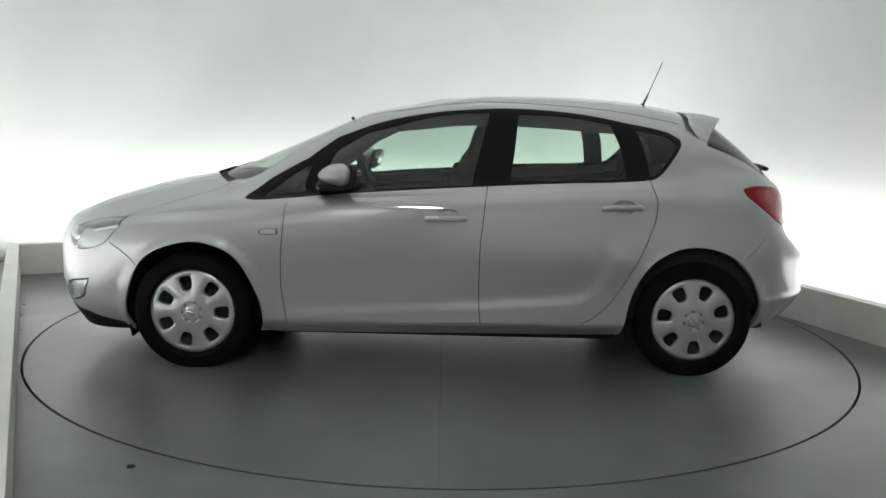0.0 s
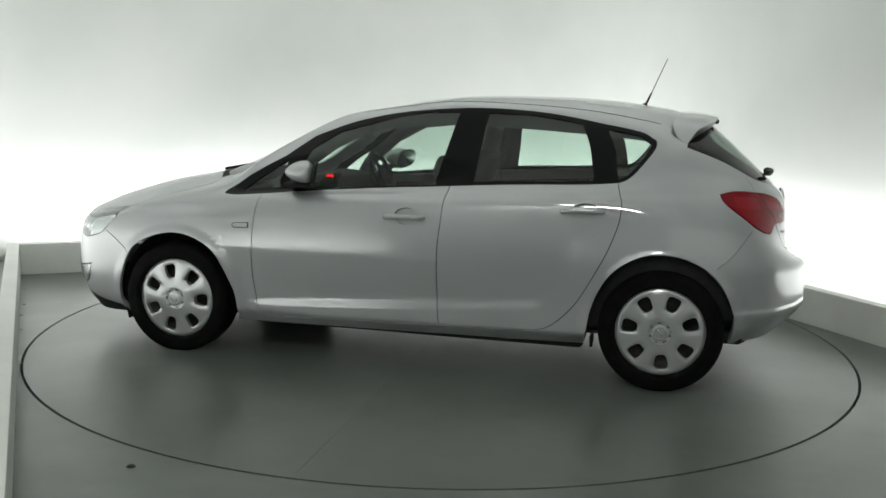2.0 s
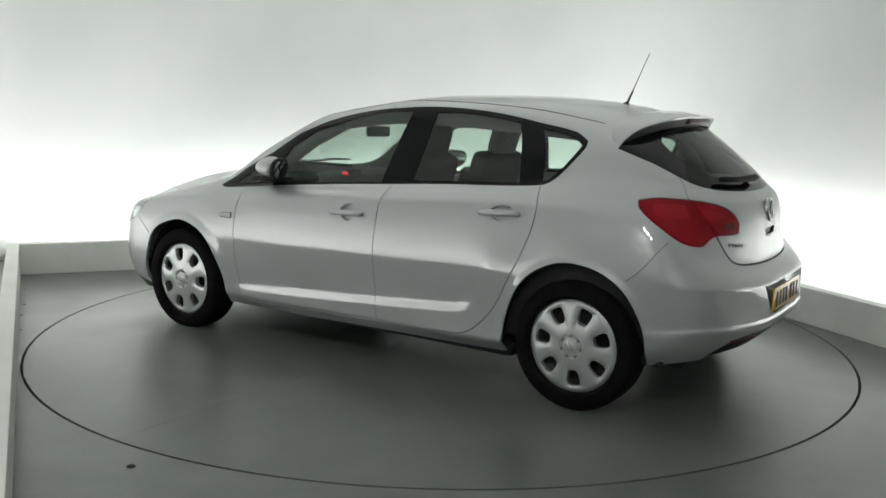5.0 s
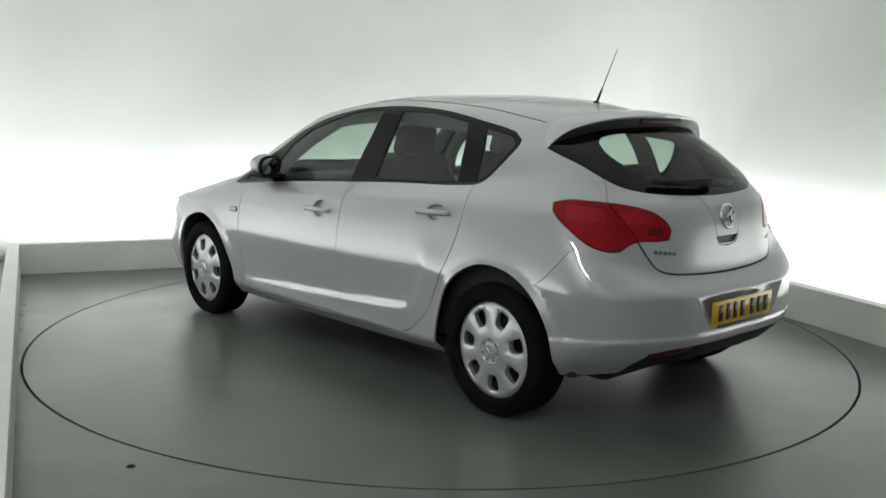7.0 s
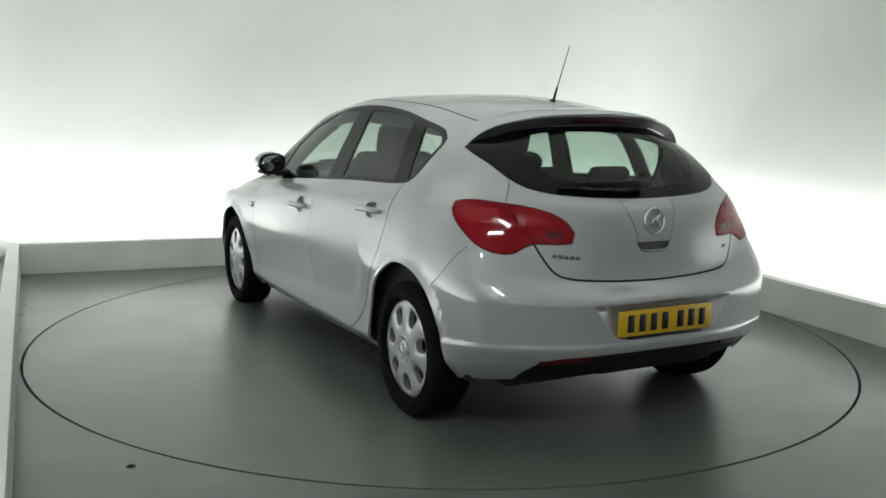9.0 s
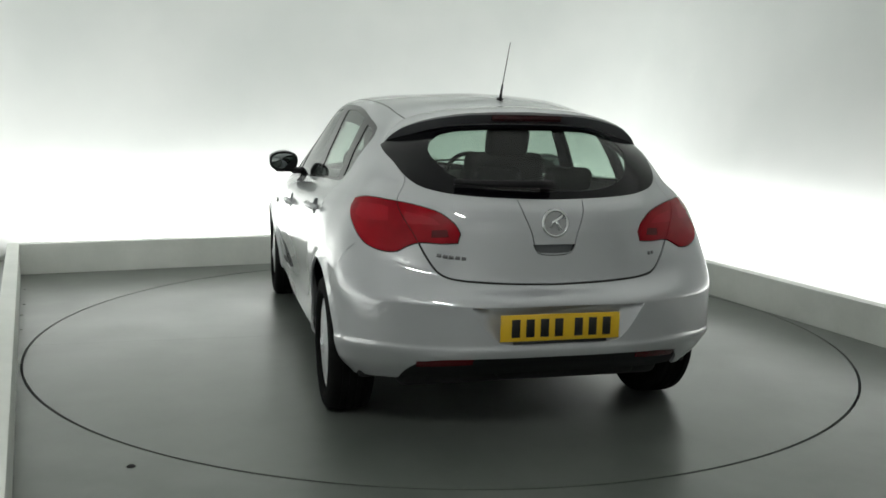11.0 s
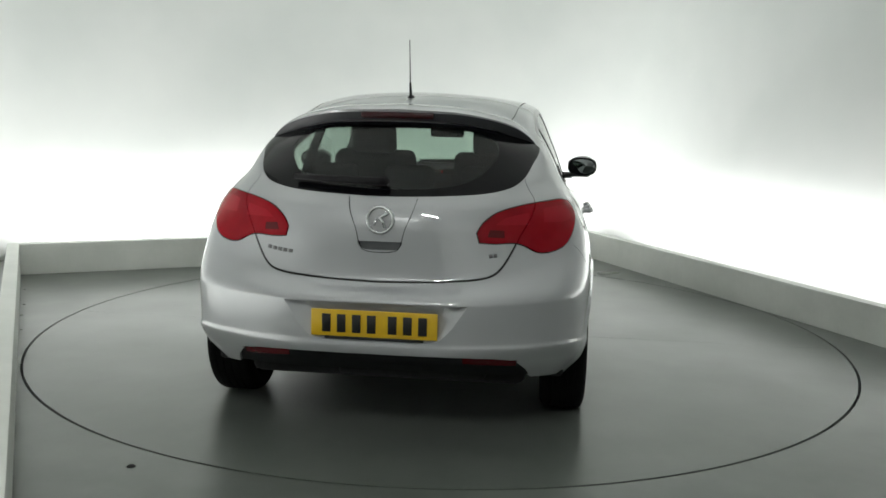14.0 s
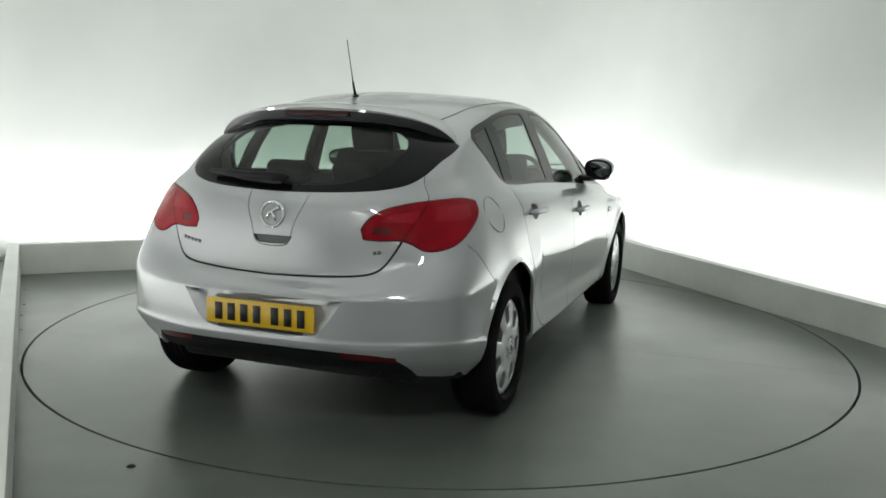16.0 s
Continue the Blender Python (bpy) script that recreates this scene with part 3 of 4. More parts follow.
LETTER = material("dark_chrome", (.17, .17, .175), .3, .7)
RECESS = material("recess_grey", (.10, .105, .11), .4)
FIELD = material("badge_field", (.45, .455, .46), .3, .7)
DISPLAY = material("red_display", (.2, .01, .01), .3, 0, Emission_Color=(1, .03, .03, 1), Emission_Strength=1.2)
CHROME = material("chrome", (.75, .76, .77), .10, 1.0)
SILVER_BOWL = material("lamp_bowl", (.80, .81, .82), .18, .7)
TRIM = relief(vary_colour(material("dark_trim", rough=.8), (.010, .010, .011), (.018, .018, .019), 30), 120, .1, .0006)
SEAT = relief(vary_colour(material("seat_cloth", rough=.95), (.012, .013, .014), (.024, .025, .027), 45), 110, .15, .001)
LINING = relief(material("pillar_lining", (.10, .10, .10), .9), 200, .1, .0006)
HEADLINER = material("headlining", (.30, .30, .29), .95)
STEEL = vary_colour(material("black_steel", rough=.5, metal=.3), (.02, .02, .02), (.05, .048, .045), 20)
YELLOW = vary_colour(material("plate_yellow", rough=.3, Coat_Weight=.5), (.72, .45, .015), (.78, .50, .02), 8)
INK = material("plate_black", (.012, .012, .012), .4)
MIRROR = material("mirror_glass", (.22, .24, .24), .02, 1.0)
AMBER = material("clear_repeater", (.55, .56, .54), .12, 0, Coat_Weight=1.0)


def flat_ring(bm, pts, depth):
    """A solid plate from a loop of points, given depth (a vector)."""
    a = [bm.verts.new(p_) for p_ in pts]
    b = [bm.verts.new(Vector(p_) + depth) for p_ in pts]
    bm.faces.new(a[::-1]), bm.faces.new(b)
    for i in range(len(a)):
        bm.faces.new((a[i], a[(i + 1) % len(a)], b[(i + 1) % len(a)], b[i]))
    bmesh.ops.recalc_face_normals(bm, faces=bm.faces)


def loft(bm, sections, close_ends=True, closed=True):
    rings = [[bm.verts.new(q) for q in s_] for s_ in sections]
    n = len(rings[0])
    for a, b in zip(rings, rings[1:]):
        for k in range(n if closed else n - 1):
            bm.faces.new((a[k], a[(k + 1) % n], b[(k + 1) % n], b[k]))
    if close_ends:
        bm.faces.new(rings[0][::-1]), bm.faces.new(rings[-1])
    bmesh.ops.recalc_face_normals(bm, faces=bm.faces)


def body_panels(car):
    o_ = {k: smooth_outline(v) for k, v in OUTLINES.items()}
    raw = {k: list(v) for k, v in OUTLINES.items()}
    raw["door_front"] = [(p_[0] - (.016 if p_[0] > 3.0 else 0), p_[1]) for p_ in raw["door_front"]]
    raw["door_rear"] = [(p_[0] - (.016 if p_[0] < 3.2 else .010 if p_[0] > 3.7 else 0), p_[1]) for p_ in raw["door_rear"]]
    sheet = Sheet()
    # large panels first, what lies on them later
    gate = smooth_outline(raw["gate_seam"][:-1] + [(LENGTH + .03, 3.84)], closed=False)
    over = np.array([(5.75, 3.84), (5.75, 8.2), (5.1, 8.2), (4.864, 7.4)])
    sheet.area("tailgate", np.concatenate([gate, over]))
    seam = smooth_outline(raw["rear_bumper_seam"], closed=False)
    low_gate = gate[gate[:, 1] < 4.6]
    sheet.area("rear_bumper", np.concatenate([[(4.93, 4.30)], seam, [(4.42, 2.8), (4.42, -.2), (5.75, -.2), (5.75, 3.84)], low_gate[::-1]]))
    sheet.area("front_bumper", np.array([(-.1, -.2), (1.4, -.2), (1.4, 2.2), (1.29, 2.535), (1.133, 3.218), (.97, 3.3), (.77, 3.9), (.6, 4.1), (-.1, 4.1)]))
    sheet.area("bonnet", np.array([(-.1, 4.1), (.6, 4.1), (.78, 4.05), (.90, 4.65), (1.08, 5.05), (1.06, 5.5), (1.02, 6.1), (.95, 6.7), (.86, 6.93), (-.1, 6.93)]))
    sheet.area("scuttle", np.array([(-.1, 6.93), (.80, 6.93), (.80, 7.07), (-.1, 7.07)]))
    sheet.area("windscreen", smooth_outline([(-.1, 7.07), (.82, 7.07), (1.08, 7.45), (1.22, 8.0), (1.25, 8.5), (1.10, 8.90), (-.1, 8.95)]))
    sheet.area("front_lip", np.array([(-.1, -.2), (1.2, -.2), (1.18, .45), (.95, .90), (-.1, 1.0)]))
    fd, rd = smooth_outline(raw["door_front"], closed=False), smooth_outline(raw["door_rear"], closed=False)
    sheet.area("front_door", np.concatenate([fd, [(3.12, 7.3), (2.0, 7.3)]]))
    sheet.area("rear_door", np.concatenate([rd, [(3.995, 7.3), (3.12, 7.3)]]))
    sheet.area("diffuser", smooth_outline([(4.90, -.3), (4.95, .05), (5.0, .60), (5.08, 1.17), (5.27, 1.37), (5.59, 1.40), (5.75, 1.40), (5.75, -.3)]))
    sheet.area("reflector", o_["reflector"])
    recess = raw["plate_recess"][:4] + [(5.75, 1.83), (5.75, 3.01)]
    sheet.area("plate_recess", np.array(recess))
    sheet.area("handle_slot", np.array([(5.549, 4.655), (5.75, 4.66), (5.75, 4.50), (5.58, 4.52), (5.562, 4.56)]))
    sheet.area("tail_lamp", o_["tail_lamp"])
    sheet.area("upper_cell", smooth_outline([(4.70, 5.62), (4.86, 5.66), (4.905, 5.62), (4.93, 5.05), (4.80, 4.98), (4.72, 5.10)]))
    sheet.area("inner_cell", smooth_outline([(4.985, 5.55), (5.10, 5.42), (5.15, 5.12), (5.00, 5.02)]))
    sheet.area("lamp_cell", smooth_outline([(5.115, 4.90), (5.178, 4.95), (5.190, 4.77), (5.115, 4.72)]))
    sheet.area("headlamp", o_["headlamp"])
    sheet.area("lamp_bezel", smooth_outline([(.815, 3.90), (.862, 4.25), (.925, 4.60), (1.088, 4.93), (1.140, 4.10), (1.0, 3.80)]))
    sheet.area("fog_lamp", o_["fog_lamp"])
    sheet.area("side_frame", o_["side_glass"])
    for ha, hs in ((2.908, 4.40), (3.842, 4.78)):
        sheet.area("hollow", np.array([(ha + .062 * math.cos(.2618 * k), hs + .36 * math.sin(.2618 * k)) for k in range(24)]))
    for k in ("sail", "front", "rear", "quarter"):
        sheet.area("pane_" + k, o_["pane_" + k])
    rg = raw["rear_glass"][:-2] + [(5.425, 6.86), (5.63, 6.84), (5.75, 6.84), (5.75, 8.95), (5.2, 8.95), (4.9, 8.8), (4.70, 8.55)]
    sheet.area("rear_frame", smooth_outline(rg))
    sheet.area("rear_pane", smooth_outline([(5.03, 8.20), (5.10, 7.78), (5.19, 7.45), (5.32, 7.24), (5.47, 7.16), (5.75, 7.14), (5.75, 8.8), (5.25, 8.82), (5.07, 8.72), (5.02, 8.5)]))
    ditch = strip(smooth_outline([(1.75, 9.02), (2.1, 9.22), (3.1, 9.25), (4.0, 9.25), (4.55, 9.2)], closed=False), .006)
    sheet.area("roof_strip", np.concatenate([ditch[0], ditch[1][::-1]]))
    sheet.area("arch", np.concatenate([smooth_outline([(1.21, .9)] + raw["arch_front"], closed=False), [(1.90, -.3), (1.22, -.3)]]))
    sheet.area("arch", np.concatenate([smooth_outline(raw["arch_rear"], closed=False), [(4.62, -.3), (3.86, -.3)]]))
    sheet.gap(gate[gate[:, 1] < 4.62], width=.010)
    for line, wide in ((fd, .0045), (rd, .0045), (gate, .003)):
        sheet.gap(line, width=wide)
    sheet.gap(seam, width=.0025)
    sheet.gap(smooth_outline([(1.133, 3.218), (1.29, 2.535)], closed=False), width=.004)
    sheet.gap(smooth_outline([(.90, 4.66), (1.085, 5.06), (1.06, 5.5), (1.02, 6.1), (.95, 6.7), (.86, 6.93)], closed=False))
    sheet.gap(o_["tail_lamp"], True, .005)
    sheet.gap(o_["headlamp"], True, .005)
    sheet.gap(o_["fog_lamp"], True, .010)
    sheet.gap(smooth_outline(raw["handle_panel"][:4] + [(LENGTH + .03, 4.47)], closed=False), width=.0035)
    sheet.finish("body")

    P = sheet.panel
    P("body", "body", PAINT, car, "silver metallic body shell", both=True, lip=.012)
    P("bonnet", "bonnet", PAINT, car, "silver bonnet", both=True)
    P("front_bumper", "front_bumper", PAINT, car, "silver front bumper", both=True, lip=.02)
    P("lower_lip", "front_lip", BLACK_PLASTIC, car, "black plastic lower lip", both=True, lip=.02)
    P("scuttle", "scuttle", BLACK_PLASTIC, car, "black plastic scuttle panel", both=True, push=-.006)
    P("windscreen", "windscreen", GLASS, car, "tinted windscreen", both=True, push=-.003, lip=.004)
    gate_ob = P("tailgate", "tailgate", PAINT, car, "silver tailgate", both=True)
    P("rear_window_frame", "rear_frame", GLOSS_BLACK, gate_ob, "gloss black window border", both=True, push=.001, lip=.012)
    P("rear_window", "rear_pane", REAR_GLASS, gate_ob, "dark tinted rear window", both=True, lip=.003)
    # the grey of the handle recess carries its shade
    P("handle_recess", "handle_slot", RECESS, gate_ob, "handle recess with its shade put into the grey", both=True, push=-.014, lip=0)
    bump = P("rear_bumper", "rear_bumper", PAINT, car, "silver rear bumper", both=True, lip=.028)
    plate_recess(raw["plate_recess"], bump)
    P("diffuser", "diffuser", BLACK_PLASTIC, bump, "black plastic lower bumper", both=True, push=-.012, lip=.05)
    P("gap", "gap", SLOT, car, "dark shut lines between the panels", both=True, push=-.007, lip=0)
    P("roof_strip", "roof_strip", BLACK_PLASTIC, car, "dark roof moulding", push=.001, lip=.004)
    P("roof_strip", "roof_strip", BLACK_PLASTIC, car, "dark roof moulding", side=-1, push=.001, lip=.004)
    for sg in (1, -1):
        front = P("front_door", "front_door", PAINT, car, "silver front door", side=sg, lip=.027)
        rear = P("rear_door", "rear_door", PAINT, car, "silver rear door", side=sg, lip=.027)
        P("window_frame", "side_frame", GLOSS_BLACK, front, "black window frame", side=sg, lip=.014, where=lambda c: c[0] > -.235)
        P("window_frame", "side_frame", GLOSS_BLACK, rear, "black window frame", side=sg, lip=.014, where=lambda c: c[0] <= -.235)
        P("hollow", "hollow", PAINT, front, side=sg, push=-.026, lip=0, where=lambda c: c[0] > -.3)
        P("hollow", "hollow", PAINT, rear, side=sg, push=-.026, lip=0, where=lambda c: c[0] <= -.3)
        P("quarter_light", "pane_sail", GLASS, front, side=sg, push=-.003, lip=.003)
        P("window", "pane_front", GLASS, front, "green-tinted door window", side=sg, push=-.003, lip=.003)
        P("window", "pane_rear", GLASS, rear, "green-tinted door window", side=sg, push=-.003, lip=.003)
        P("quarter_window", "pane_quarter", GLASS, car, "small tinted rear quarter window", side=sg, push=-.003, lip=.003)
        lamp = P("tail_lamp", "tail_lamp", RED_LENS, car, "red tail lamp", side=sg, push=.003, lip=.02, where=lambda c: c[0] > -9)
        P("lamp_cell", "lamp_cell", DARK_RED, lamp, "darker red lamp chamber", side=sg, push=.002, lip=.004)
        P("upper_cell", "upper_cell", BRIGHT_RED, lamp, "brighter ribbed lamp chamber", side=sg, push=.003, lip=.004)
        P("inner_cell", "inner_cell", BRIGHT_RED, lamp, "brighter ribbed lamp chamber", side=sg, push=.003, lip=.004)
        head = P("headlamp", ("headlamp", "lamp_bezel"), LENS, car, "clear headlamp", side=sg, push=.002, lip=.006)
        P("bowl", "headlamp", SILVER_BOWL, head, "bright reflector bowl", side=sg, push=-.022, lip=-.022)
        P("bezel", "lamp_bezel", BEZEL, head, "grey lamp bezel", side=sg, push=-.010, lip=.012)
        fog = P("fog_lamp", "fog_lamp", LENS, car, "round-cornered fog lamp", side=sg, push=0, lip=.004)
        P("bowl", "fog_lamp", SILVER_BOWL, fog, "bright reflector bowl", side=sg, push=-.014, lip=-.014)
        P("reflector", "reflector", DARK_RED, bump, "dark red reflector strip", side=sg, push=-.006, lip=.01)
        handles(sg, front, rear)
        lamp_details(sg, lamp, head)
    return gate_ob, bump


def plate_recess(outline, bump):
    """A dished panel: steep above, sloping gently at the sides and the foot."""
    half = smooth_outline([outline[0], outline[1], outline[2], outline[3], (LENGTH, 1.83)], closed=False, steps=8)
    top = np.array([(a, 3.0) for a in np.linspace(LENGTH, outline[0][0], 14)[:-1]])
    a, s_ = np.concatenate([top, half]).T
    p_ = surface(a, s_)
    ring = np.concatenate([p_, (p_ * np.array((1, -1, 1)))[-2:0:-1]])
    mid = np.array((0, .522))
    rings = []
    for u, deep in ((0, 0), (.12, .004), (.35, .014), (.6, .023), (.85, .029), (1, .030)):
        q = ring.copy()
        q[:, 1] *= 1 - .27 * u
        high = q[:, 2] > .60
        q[:, 2] = np.where(high, q[:, 2] - .006 * u, q[:, 2] + (mid[1] - q[:, 2]) * .30 * u)
        q[:, 0] += np.where(high, min(1, 3 * u) * .030, deep)
        rings.append([Vector(v) for v in q])
    bm = bmesh.new()
    loft(bm, rings, False)
    bm.verts.ensure_lookup_table()
    n = len(ring)
    bm.faces.new([bm.verts[len(bm.verts) - n + k] for k in range(n)])
    bmesh.ops.recalc_face_normals(bm, faces=bm.faces)
    if max(bm.faces, key=lambda f: f.calc_area()).normal.x > 0:
        bmesh.ops.reverse_faces(bm, faces=bm.faces)
    sharp(part("plate_recess", bm, PAINT, bump, "dished plate panel"), 50)


def on_body(a, s, out=0.0, side=1):
    """A frame on the body surface: x towards the tail, y up along the surface, z outwards."""
    a, s = np.array([a]), np.array([s])
    o3, n = surface(a, s)[0], normals(a, s)[0]
    t = (surface(a + .01, s) - surface(a - .01, s))[0]
    n, t = Vector(n), Vector(t)
    t = (t - n * t.dot(n)).normalized()
    u = n.cross(t)
    m = Matrix(((t.x, u.x, n.x, o3[0]), (t.y, u.y, n.y, o3[1]), (t.z, u.z, n.z, o3[2]), (0, 0, 0, 1))) @ Matrix.Translation((0, 0, out))
    return m if side > 0 else Matrix.Diagonal((1, -1, 1, 1)) @ m


def handles(sg, front, rear):
    for a, s, door in ((2.900, 4.33, front), (3.832, 4.70, rear)):
        m = on_body(a, s, 0, sg)
        bm = bmesh.new()
        secs = []
        for k in range(15):
            u = k / 14
            x = -.112 + .224 * u
            h = .0115 * min(1, math.sin(math.pi * min(max(u, .03), .97)) * 6) + .003
            lift = .012 + .022 * min(1, 2.6 * math.sin(math.pi * u))
            secs.append([m @ Vector((x, h * math.cos(2 * math.pi * j / 12), lift + .011 * math.sin(2 * math.pi * j / 12))) for j in range(12)])
        loft(bm, secs)
        for x in (-.098, .098):
            rounded_box(bm, (x - .012, -.009, -.006), (x + .012, .009, .022), .003, m, 2)
        part("handle", bm, PAINT, door, "silver pull handle")
    # side repeater on the wing
    m = on_body(1.965, 3.73, .001, sg)
    bm = bmesh.new()
    pts = [(-.043, -.002), (-.032, .010), (.043, .014), (.044, -.012), (-.027, -.014), (-.040, -.010)]
    flat_ring(bm, [m @ Vector((x, y, 0)) for x, y in pts], m.to_3x3() @ Vector((0, 0, .006)))
    bevel_all(bm, .002, 2)
    rep = part("side_repeater", bm, AMBER, front.parent, "clear side indicator")
    bm = bmesh.new()
    ring = [m @ Vector((x * 1.12, y * 1.22, -.001)) for x, y in pts]
    flat_ring(bm, ring, m.to_3x3() @ Vector((0, 0, .003)))
    part("surround", bm, SLOT, rep)


def lamp_details(sg, lamp, head):
    # projector inside the headlamp
    m = Matrix.Translation((2.03, .745 * sg, .668)) @ pose(0, 0, 0, 0, 90, 18 * sg)
    bm = bmesh.new()
    revolve(bm, [(.001, .02), (.02, .016), (.032, .0), (.040, .004), (.048, -.01), (.05, -.05)], 32, m)
    part("projector", bm, CHROME, head, "round chrome projector")


def wheel(x, sg, car, spin):
    """One wheel: tyre, steel rim and a seven-hole cover."""
    m = pose(x, (.835 if x > 0 else .785) * sg, .2925 if x > 0 else .2985, -90 * sg, 0, 0) @ pose(0, 0, 0, 0, 0, spin)      # local z points outwards
    bm = bmesh.new()
    revolve(bm, [(.001, .03), (.09, .03), (.12, .0), (.18, .02), (.215, .06), (.228, .075), (.226, .0), (.21, -.08)], 48, m)
    base = part("wheel", bm, STEEL, car, "black tyre with a seven-hole silver wheel cover")
    bm = bmesh.new()
    prof = [(.205, -.09), (.225, -.100), (.262, -.104), (.292, -.092), (.303, -.075)]
    for g in (-.05, -.018, .018, .05):
        prof += [(.3055, g - .008), (.3055, g - .004), (.2985, g - .003), (.2985, g + .003), (.3055, g + .004), (.3055, g + .008)]
    prof += [(.303, .075), (.298, .086), (.290, .094), (.278, .100), (.262, .104), (.240, .103), (.232, .1045), (.226, .1025), (.217, .098), (.208, .088), (.205, .07)]
    revolve(bm, [(.226 + (r - .205) * .7 if r < .24 else .2505 + (r - .24) * .985, h) for r, h in prof], 72, m)
    sharp(part("tyre", bm, RUBBER, base, "black rubber tyre"), 40)
    m = m @ Matrix.Diagonal((1.09, 1.09, 1, 1))
    # cover: seven sectors, each with a rounded window
    bm = bmesh.new()
    n, r0, r1, cnt = 32, .058, .208, 7

    def dish(r, dip):
        return .083 + .016 * math.cos(min(1, r / .208) * math.pi / 2) - .010 * max(0, (r - .19) / .018) ** 2 - dip
    for k in range(cnt):
        c = 2 * math.pi * k / cnt
        loops = []
        for f in (0, .18, .4, .7, 1):
            loop = []
            for j in range(n):
                p_ = 2 * math.pi * j / n
                co, si = math.cos(p_), math.sin(p_)
                # window: rounded, wider outwards
                e = 3.4
                rad = (abs(co) ** e + abs(si) ** e) ** (-1 / e)
                hr, ht = .142 + .036 * rad * co, .030 * rad * si * (1 + .20 * co)
                sq = max(abs(co), abs(si))
                br = (r0 + r1) / 2 + (r1 - r0) / 2 * co / sq
                ba = math.pi / cnt * si / sq
                hx, hy = hr, ht
                bx, by = br * math.cos(ba), br * math.sin(ba)
                x_, y_ = hx + (bx - hx) * f, hy + (by - hy) * f
                loop.append((x_, y_, f))
            loops.append(loop)
        rows = []
        for loop in loops:
            row = []
            for x_, y_, f in loop:
                r = math.hypot(x_, y_)
                row.append(bm.verts.new(m @ Vector((x_ * math.cos(c) - y_ * math.sin(c), x_ * math.sin(c) + y_ * math.cos(c), dish(r, .006 * (1 - f) ** 3)))))
            rows.append(row)
        deep = []
        for x_, y_, f in loops[0]:
            deep.append(bm.verts.new(m @ Vector(((x_ * math.cos(c) - y_ * math.sin(c)), (x_ * math.sin(c) + y_ * math.cos(c)), .058))))
        rows.insert(0, deep)
        for a, b in zip(rows, rows[1:]):
            for j in range(n):
                bm.faces.new((a[j], b[j], b[(j + 1) % n], a[(j + 1) % n]))
    bmesh.ops.remove_doubles(bm, verts=bm.verts, dist=.0004)
    revolve(bm, [(.208, .0725), (.2095, .068), (.207, .05)], 64, m)
    bmesh.ops.recalc_face_normals(bm, faces=bm.faces)
    cover = sharp(part("wheel_cover", bm, CAP_SILVER, base, "silver plastic wheel cover"), 50)
    bm = bmesh.new()
    revolve(bm, [(.001, .1035), (.03, .1035), (.034, .102), (.036, .098), (.05, .0965), (.056, .099), (.060, .094)], 40, m)
    hub = sharp(part("hub_cap", bm, CAP_SILVER, base, "round hub cap with a worn emblem"), 40)
    bm = bmesh.new()
    revolve(bm, [(.026, .104), (.0275, .1055), (.029, .104)], 32, m)
    tube(bm, [m @ Vector(q) for q in ((-.015, .012, .1045), (-.004, .004, .106), (.004, -.004, .106), (.014, -.014, .1045))], .004, 6)
    part("emblem", bm, CHROME, base, "plain chrome emblem")
    for k in range(7):
        bm = bmesh.new()
        a = 2 * math.pi * (k + .5) / 7
        q = [(.041, -.008), (.052, -.0095), (.052, .0095), (.041, .008)]
        flat_ring(bm, [m @ Vector((r * math.cos(a) - w * math.sin(a), r * math.sin(a) + w * math.cos(a), .0945)) for r, w in q], m.to_3x3() @ Vector((0, 0, .0035)))
        part("notch", bm, BEZEL, base)
    return base


def underside(car):
    bm = bmesh.new()
    rounded_box(bm, (-1.80, -.62, .20), (2.0, .62, .34), .05)
    rounded_box(bm, (-.95, -.77, .150), (.95, .77, .26), .03)
    rounded_box(bm, (-1.55, -.45, .165), (-.90, .45, .26), .03)
    rounded_box(bm, (.90, -.64, .160), (2.02, .64, .26), .03)
    part("underbody", bm, TRIM, car, "dark underbody")
    for x in (1.3425, -1.3425):
        for sg in (1, -1):
            bm = bmesh.new()
            steps = 40
            rings = []
            for r, y in ((.352, .865), (.362, .83), (.37, .60), (.05, .585)):
                rings.append([bm.verts.new((x + r * math.cos(math.pi * (-.04 + 1.08 * k / steps)), (y + (.03 if x > 0 else -.06)) * sg,
                                            .325 + r * math.sin(math.pi * (-.04 + 1.08 * k / steps)))) for k in range(steps + 1)])
            for a, b in zip(rings, rings[1:]):
                for k in range(steps):
                    bm.faces.new((a[k], a[k + 1], b[k + 1], b[k]))
            part("arch_liner", bm, TRIM, car, "black wheel arch liner")
            bm = bmesh.new()
            if x > 0:
                flat_ring(bm, [(1.725, .70 * sg, .25), (1.725, .86 * sg, .25), (1.70, .855 * sg, .135), (1.70, .72 * sg, .14)], Vector((-.012, 0, 0)))
            else:
                flat_ring(bm, [(-.985, .66 * sg, .24), (-.985, .85 * sg, .24), (-.988, .84 * sg, .185), (-.988, .68 * sg, .185)], Vector((-.012, 0, 0)))
            part("mud_flap", bm, BLACK_PLASTIC, car, "small black air deflector")
    bm = bmesh.new()
    tube(bm, [(-1.35, -.75, .28), (-1.33, -.3, .24), (-1.33, .3, .24), (-1.35, .75, .28)], .035, 10)
    part("axle", bm, STEEL, car, "dark rear axle beam")
    bm = bmesh.new()
    rounded_box(bm, (-1.90, -.45, .235), (-1.62, .20, .33), .04)
    part("silencer", bm, TRIM, car, "dark exhaust silencer")


